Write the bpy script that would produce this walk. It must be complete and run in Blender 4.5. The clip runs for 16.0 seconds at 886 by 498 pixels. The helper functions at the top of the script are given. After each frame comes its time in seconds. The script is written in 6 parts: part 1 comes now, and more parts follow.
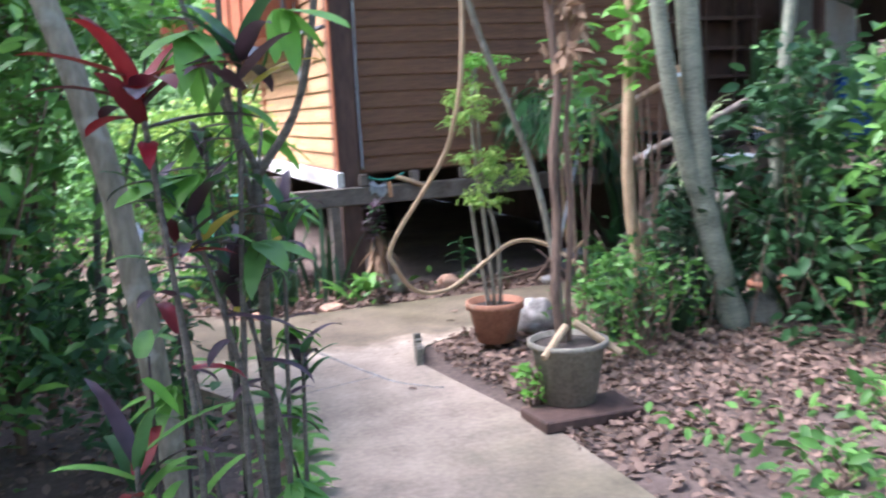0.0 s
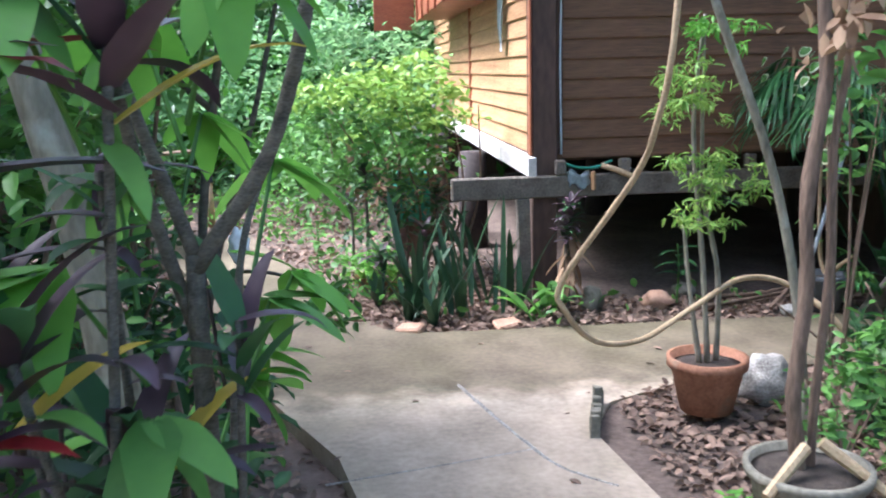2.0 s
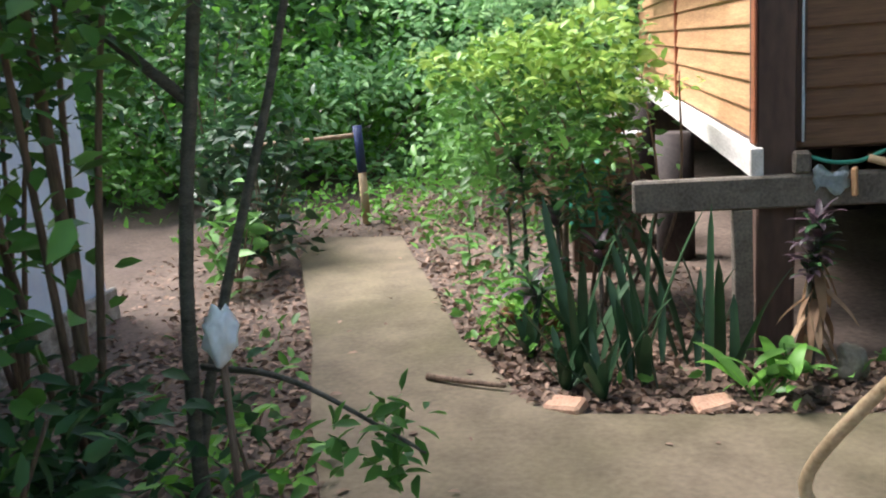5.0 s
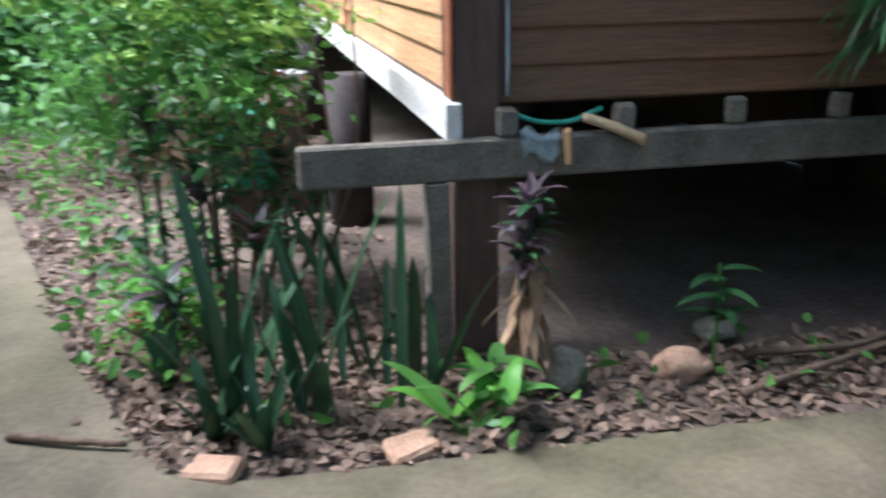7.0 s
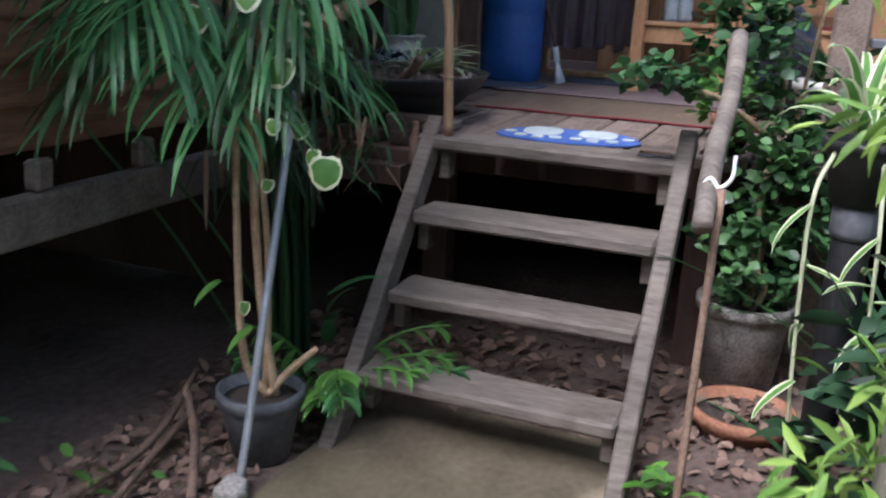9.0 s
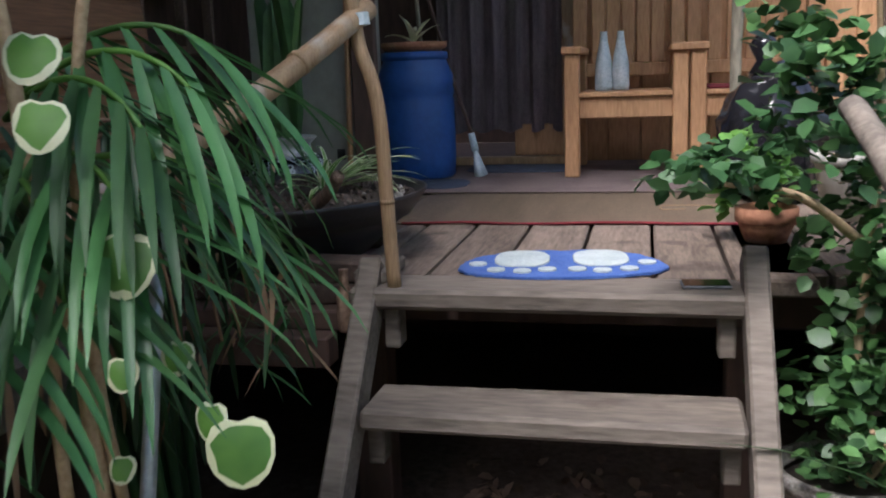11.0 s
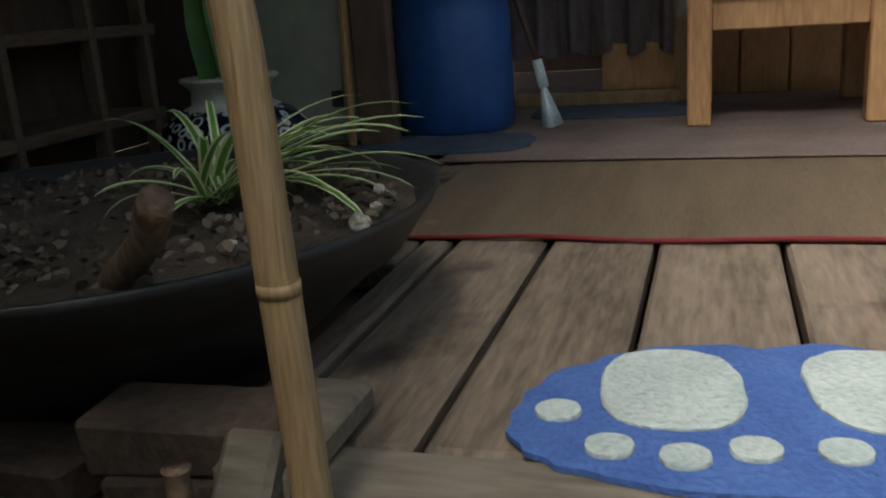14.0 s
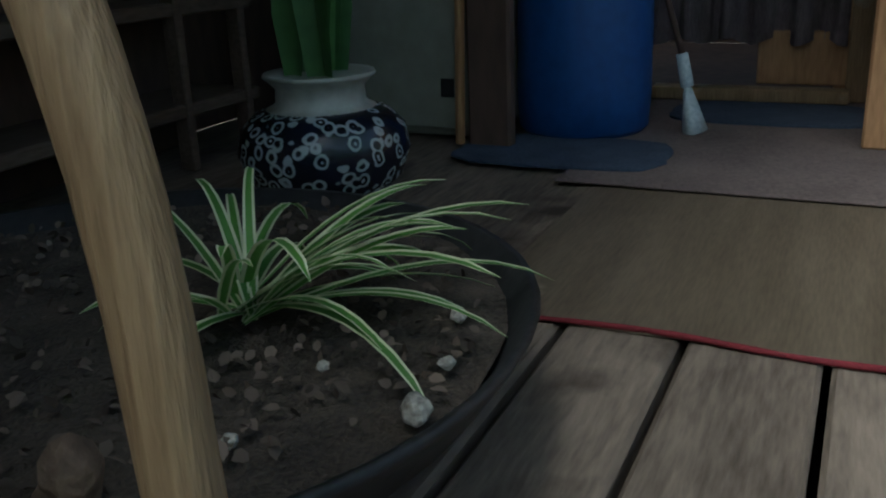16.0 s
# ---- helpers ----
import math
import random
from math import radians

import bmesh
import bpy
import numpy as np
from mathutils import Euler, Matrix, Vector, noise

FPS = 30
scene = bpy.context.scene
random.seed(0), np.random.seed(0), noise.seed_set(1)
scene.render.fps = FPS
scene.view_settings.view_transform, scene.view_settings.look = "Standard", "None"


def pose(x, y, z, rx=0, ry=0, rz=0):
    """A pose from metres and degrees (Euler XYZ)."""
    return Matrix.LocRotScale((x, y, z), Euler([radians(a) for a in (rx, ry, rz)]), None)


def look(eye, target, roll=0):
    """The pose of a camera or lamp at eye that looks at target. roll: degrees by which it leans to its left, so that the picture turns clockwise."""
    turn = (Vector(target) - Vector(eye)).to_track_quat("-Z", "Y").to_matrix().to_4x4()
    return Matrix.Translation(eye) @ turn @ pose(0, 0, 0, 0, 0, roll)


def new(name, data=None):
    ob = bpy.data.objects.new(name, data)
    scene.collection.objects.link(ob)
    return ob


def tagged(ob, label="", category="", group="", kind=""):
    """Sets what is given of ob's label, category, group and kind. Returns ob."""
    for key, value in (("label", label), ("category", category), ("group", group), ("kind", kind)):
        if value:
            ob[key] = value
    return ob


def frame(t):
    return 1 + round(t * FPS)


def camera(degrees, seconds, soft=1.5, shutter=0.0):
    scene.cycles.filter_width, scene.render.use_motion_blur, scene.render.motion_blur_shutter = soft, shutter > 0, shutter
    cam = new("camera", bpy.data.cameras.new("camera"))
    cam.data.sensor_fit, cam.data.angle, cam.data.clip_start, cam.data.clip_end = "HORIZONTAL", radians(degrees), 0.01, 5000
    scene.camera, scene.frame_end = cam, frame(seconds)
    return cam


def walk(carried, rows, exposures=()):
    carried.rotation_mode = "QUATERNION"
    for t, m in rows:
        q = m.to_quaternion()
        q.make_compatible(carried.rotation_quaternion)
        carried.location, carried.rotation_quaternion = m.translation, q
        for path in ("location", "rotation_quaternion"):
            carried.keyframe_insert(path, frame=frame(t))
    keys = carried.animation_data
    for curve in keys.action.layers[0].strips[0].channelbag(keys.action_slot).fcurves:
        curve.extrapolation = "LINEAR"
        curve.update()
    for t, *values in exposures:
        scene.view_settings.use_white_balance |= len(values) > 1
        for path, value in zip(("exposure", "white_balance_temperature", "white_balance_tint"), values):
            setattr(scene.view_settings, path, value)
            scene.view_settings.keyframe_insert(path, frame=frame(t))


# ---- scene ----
cam = camera(52.3, 16.0, soft=2.0, shutter=0.3)
PATH = [
    (0, -1.523, -6.113, 1.238, -20.32, -8.91, -3.03),
    (0.5, -1.311, -5.880, 1.283, -11.89, -11.15, -0.49),
    (1, -1.168, -5.612, 1.314, -11.73, -10.26, -1.36),
    (1.5, -1.075, -5.344, 1.329, -11.41, -8.74, -0.95),
    (2, -0.990, -5.088, 1.330, -5.28, -11.23, -1.50),
    (2.5, -0.892, -4.821, 1.304, -4.19, -10.92, -4.13),
    (3, -0.801, -4.548, 1.292, 6.03, -10.64, -2.06),
    (3.5, -0.751, -4.297, 1.294, 8.49, -9.95, -2.94),
    (6, -0.650, -3.105, 1.274, 7.38, -14.76, -5.95),
    (6.5, -0.624, -2.857, 1.262, -0.36, -15.87, -5.29),
    (7, -0.599, -2.634, 1.237, -12.19, -17.89, -0.74),
    (7.5, -0.589, -2.401, 1.255, -29.61, -20.23, -1.58),
    (8, -0.553, -2.204, 1.252, -40.46, -17.59, 0.84),
    (8.5, -0.534, -1.986, 1.260, -55.50, -16.87, 1.69),
    (9, -0.425, -1.826, 1.265, -68.66, -16.08, 2.67),
    (9.5, -0.239, -1.685, 1.274, -72.27, -13.05, 0.70),
    (10, -0.039, -1.521, 1.279, -76.02, -10.50, -1.06),
    (12.5, 1.204, -1.158, 1.211, -77.69, -12.74, -2.75),
    (13, 1.408, -1.134, 1.194, -76.66, -14.63, -3.82),
    (13.5, 1.604, -1.113, 1.188, -71.67, -15.49, -3.09),
    (14, 1.759, -1.046, 1.180, -72.53, -15.49, -4.12),
    (14.5, 1.889, -1.009, 1.172, -70.62, -17.33, -4.00),
    (15, 2.029, -0.994, 1.225, -66.34, -15.19, -2.58),
    (15.5, 2.072, -0.965, 1.279, -63.70, -16.89, -1.85),
    (16, 2.081, -0.966, 1.283, -64.53, -19.11, -2.32),
]
walk(cam, [(t, pose(x, y, z, 90 + pitch, 0, yaw) @ pose(0, 0, 0, 0, 0, roll)) for t, x, y, z, yaw, pitch, roll in PATH],
     exposures=[(0, 2.4, 5600, 24), (1.5, 2.3, 5550, 18), (3.5, 2.25, 5750, 13), (6.0, 1.6, 6500, 12), (6.6, 1.85, 5450, 7), (8.0, 1.55, 5500, 16), (10, 1.85, 5850, 22), (12.5, 1.45, 6600, 7), (13.5, 1.3, 7000, 5), (15.0, 1.15, 6100, -1), (16, 0.95, 5700, -4)])

# ---- light: a bright overcast sky above the trees ----
world = bpy.data.worlds.new("overcast")
scene.world = world
world.use_nodes = True
wn = world.node_tree.nodes
sky = wn.new("ShaderNodeTexSky")
sky.sky_type, sky.sun_disc = "NISHITA", False
sky.sun_elevation, sky.sun_rotation = radians(58), radians(-70)
sky.air_density, sky.dust_density = 1.0, 4.0
wn["Background"].inputs["Strength"].default_value = 0.15
world.node_tree.links.new(sky.outputs[0], wn["Background"].inputs["Color"])
sun = new("sun", bpy.data.lights.new("sun", "SUN"))
sun.data.energy, sun.data.angle, sun.data.color = 2.8, radians(30), (1, 0.99, 0.97)
sun.matrix_world = look((-9, 2.5, 14), (0, 0, 0))
rng = np.random.default_rng(7)


# ---- materials ----
def mat(name, c1, c2, scale=6.0, rough=0.8, bump=0.3, metallic=0.0, stretch=(1, 1, 1), vary=0.0, spots=None, fine=9.0, spec=0.4):
    m = bpy.data.materials.new(name)
    m.use_nodes = True
    n, l = m.node_tree.nodes, m.node_tree.links
    b = n["Principled BSDF"]
    co = n.new("ShaderNodeTexCoord")
    mp = n.new("ShaderNodeMapping")
    mp.inputs["Scale"].default_value = stretch
    l.new(co.outputs["Object"], mp.inputs[0])
    big, small = n.new("ShaderNodeTexNoise"), n.new("ShaderNodeTexNoise")
    for tex, s, d in ((big, scale, 5), (small, scale * fine, 4)):
        tex.inputs["Scale"].default_value, tex.inputs["Detail"].default_value = s, d
        l.new(mp.outputs[0], tex.inputs["Vector"])
    mix = n.new("ShaderNodeMath")
    mix.operation = "MULTIPLY_ADD"
    l.new(small.outputs["Fac"], mix.inputs[0])
    mix.inputs[1].default_value = 0.55
    half = n.new("ShaderNodeMath")
    half.operation = "MULTIPLY"
    half.inputs[1].default_value = 0.55
    l.new(big.outputs["Fac"], half.inputs[0])
    l.new(half.outputs[0], mix.inputs[2])
    ramp = n.new("ShaderNodeValToRGB")
    ramp.color_ramp.elements[0].position, ramp.color_ramp.elements[1].position = 0.36, 0.72
    ramp.color_ramp.elements[0].color, ramp.color_ramp.elements[1].color = (*c1, 1), (*c2, 1)
    l.new(mix.outputs[0], ramp.inputs[0])
    col = ramp.outputs[0]
    if spots:
        st = n.new("ShaderNodeTexNoise")
        st.inputs["Scale"].default_value, st.inputs["Detail"].default_value = spots[1], 6
        l.new(co.outputs["Object"], st.inputs["Vector"])
        sr = n.new("ShaderNodeValToRGB")
        sr.color_ramp.elements[0].position, sr.color_ramp.elements[1].position = spots[2], spots[2] + 0.14
        l.new(st.outputs["Fac"], sr.inputs[0])
        mx = n.new("ShaderNodeMix")
        mx.data_type = "RGBA"
        l.new(sr.outputs[0], mx.inputs[0])
        l.new(col, mx.inputs[6])
        mx.inputs[7].default_value = (*spots[0], 1)
        col = mx.outputs[2]
    if vary:
        info = n.new("ShaderNodeObjectInfo")
        geo = n.new("ShaderNodeNewGeometry")
        add = n.new("ShaderNodeMath")
        l.new(info.outputs["Random"], add.inputs[0])
        l.new(geo.outputs["Random Per Island"], add.inputs[1])
        sc = n.new("ShaderNodeMath")
        sc.operation = "MULTIPLY_ADD"
        l.new(add.outputs[0], sc.inputs[0])
        sc.inputs[1].default_value, sc.inputs[2].default_value = vary, 1 - vary
        hsv = n.new("ShaderNodeHueSaturation")
        l.new(sc.outputs[0], hsv.inputs["Value"])
        l.new(col, hsv.inputs["Color"])
        col = hsv.outputs[0]
    l.new(col, b.inputs["Base Color"])
    b.inputs["Roughness"].default_value, b.inputs["Metallic"].default_value = rough, metallic
    b.inputs["Specular IOR Level"].default_value = spec
    if bump:
        bp = n.new("ShaderNodeBump")
        bp.inputs["Strength"].default_value, bp.inputs["Distance"].default_value = bump, 0.01
        l.new(mix.outputs[0], bp.inputs["Height"])
        l.new(bp.outputs[0], b.inputs["Normal"])
    return m


def leafmat(name, c1, c2, rough=0.45, trans=0.35):
    m = bpy.data.materials.new(name)
    m.use_nodes = True
    n, l = m.node_tree.nodes, m.node_tree.links
    b = n["Principled BSDF"]
    geo, info = n.new("ShaderNodeNewGeometry"), n.new("ShaderNodeObjectInfo")
    add = n.new("ShaderNodeMath")
    l.new(geo.outputs["Random Per Island"], add.inputs[0])
    l.new(info.outputs["Random"], add.inputs[1])
    fr = n.new("ShaderNodeMath")
    fr.operation = "FRACT"
    l.new(add.outputs[0], fr.inputs[0])
    co, tex = n.new("ShaderNodeTexCoord"), n.new("ShaderNodeTexNoise")
    tex.inputs["Scale"].default_value = 25
    l.new(co.outputs["Object"], tex.inputs["Vector"])
    av = n.new("ShaderNodeMath")
    av.operation = "MULTIPLY_ADD"
    l.new(tex.outputs["Fac"], av.inputs[0])
    av.inputs[1].default_value = 0.5
    h = n.new("ShaderNodeMath")
    h.operation = "MULTIPLY"
    h.inputs[1].default_value = 0.6
    l.new(fr.outputs[0], h.inputs[0])
    l.new(h.outputs[0], av.inputs[2])
    ramp = n.new("ShaderNodeValToRGB")
    ramp.color_ramp.elements[0].position, ramp.color_ramp.elements[1].position = 0.15, 0.85
    ramp.color_ramp.elements[0].color, ramp.color_ramp.elements[1].color = (*c1, 1), (*c2, 1)
    l.new(av.outputs[0], ramp.inputs[0])
    l.new(ramp.outputs[0], b.inputs["Base Color"])
    b.inputs["Roughness"].default_value = rough
    b.inputs["Specular IOR Level"].default_value = 0.35
    tr, ms = n.new("ShaderNodeBsdfTranslucent"), n.new("ShaderNodeMixShader")
    ms.inputs[0].default_value = trans
    l.new(ramp.outputs[0], tr.inputs["Color"])
    l.new(b.outputs[0], ms.inputs[1])
    l.new(tr.outputs[0], ms.inputs[2])
    l.new(ms.outputs[0], n["Material Output"].inputs["Surface"])
    return m


def path_concrete():
    """Moss-blotched concrete, darker before the house, palest along an uneven edge, then slowly darker again."""
    m = bpy.data.materials.new("path_concrete")
    m.use_nodes = True
    n, l = m.node_tree.nodes, m.node_tree.links
    b = n["Principled BSDF"]
    co, xyz = n.new("ShaderNodeTexCoord"), n.new("ShaderNodeSeparateXYZ")
    l.new(co.outputs["Object"], xyz.inputs[0])
    tex = []
    for sc, d in ((1.6, 4), (4.5, 6), (38, 4), (0.9, 3)):
        t = n.new("ShaderNodeTexNoise")
        t.inputs["Scale"].default_value, t.inputs["Detail"].default_value = sc, d
        l.new(co.outputs["Object"], t.inputs["Vector"])
        tex.append(t.outputs["Fac"])

    def op(kind, a, c, e=None):
        k = n.new("ShaderNodeMath")
        k.operation = kind
        for i, v in enumerate((a, c, e)):
            if v is None:
                continue
            if isinstance(v, (int, float)):
                k.inputs[i].default_value = v
            else:
                l.new(v, k.inputs[i])
        return k.outputs[0]

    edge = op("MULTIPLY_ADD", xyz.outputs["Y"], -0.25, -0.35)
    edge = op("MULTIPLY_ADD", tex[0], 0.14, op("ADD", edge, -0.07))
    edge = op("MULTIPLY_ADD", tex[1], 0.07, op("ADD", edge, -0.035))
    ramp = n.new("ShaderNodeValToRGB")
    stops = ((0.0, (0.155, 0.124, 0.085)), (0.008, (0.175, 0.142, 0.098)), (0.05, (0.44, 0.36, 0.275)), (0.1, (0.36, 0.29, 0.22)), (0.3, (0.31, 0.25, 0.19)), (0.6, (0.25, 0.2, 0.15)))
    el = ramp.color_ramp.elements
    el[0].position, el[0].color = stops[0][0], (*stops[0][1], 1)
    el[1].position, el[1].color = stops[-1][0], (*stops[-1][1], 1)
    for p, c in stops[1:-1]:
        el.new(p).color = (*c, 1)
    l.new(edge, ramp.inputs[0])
    moss = n.new("ShaderNodeValToRGB")
    moss.color_ramp.elements[0].position, moss.color_ramp.elements[1].position = 0.42, 0.62
    l.new(tex[3], moss.inputs[0])
    mx = n.new("ShaderNodeMix")
    mx.data_type, mx.blend_type = "RGBA", "MULTIPLY"
    l.new(op("MULTIPLY", moss.outputs[0], 0.75), mx.inputs[0])
    l.new(ramp.outputs[0], mx.inputs[6])
    mx.inputs[7].default_value = (0.55, 0.6, 0.48, 1)
    hsv = n.new("ShaderNodeHueSaturation")
    l.new(op("ADD", op("MULTIPLY", tex[1], 1.3), op("MULTIPLY_ADD", tex[2], 0.7, 0.0)), hsv.inputs["Value"])
    l.new(mx.outputs[2], hsv.inputs["Color"])
    l.new(hsv.outputs[0], b.inputs["Base Color"])
    l.new(op("MULTIPLY_ADD", tex[1], 0.25, 0.65), b.inputs["Roughness"])
    b.inputs["Specular IOR Level"].default_value = 0.2
    bp = n.new("ShaderNodeBump")
    bp.inputs["Strength"].default_value, bp.inputs["Distance"].default_value = 0.3, 0.008
    l.new(op("ADD", tex[1], tex[2]), bp.inputs["Height"])
    l.new(bp.outputs[0], b.inputs["Normal"])
    return m


def scroll_porcelain():
    """Dark blue glaze painted with pale rings and dots."""
    m = bpy.data.materials.new("blue_white_porcelain")
    m.use_nodes = True
    n, l = m.node_tree.nodes, m.node_tree.links
    b = n["Principled BSDF"]
    co, warp, vec = n.new("ShaderNodeTexCoord"), n.new("ShaderNodeTexNoise"), n.new("ShaderNodeMix")
    warp.inputs["Scale"].default_value = 30
    l.new(co.outputs["Object"], warp.inputs["Vector"])
    vec.data_type = "RGBA"
    vec.inputs[0].default_value = 0.012
    l.new(co.outputs["Object"], vec.inputs[6])
    l.new(warp.outputs["Color"], vec.inputs[7])
    cell = n.new("ShaderNodeTexVoronoi")
    cell.inputs["Scale"].default_value = 34
    l.new(vec.outputs[2], cell.inputs["Vector"])
    ramp = n.new("ShaderNodeValToRGB")
    dark, pale = (0.006, 0.009, 0.02, 1), (0.34, 0.38, 0.38, 1)
    el = ramp.color_ramp.elements
    el[0].position, el[0].color = 0.0, pale
    el[1].position, el[1].color = 0.62, dark
    for p, c in ((0.1, pale), (0.14, dark), (0.28, dark), (0.33, pale), (0.45, pale), (0.5, dark)):
        el.new(p).color = c
    l.new(cell.outputs["Distance"], ramp.inputs[0])
    l.new(ramp.outputs[0], b.inputs["Base Color"])
    b.inputs["Roughness"].default_value = 0.22
    return m


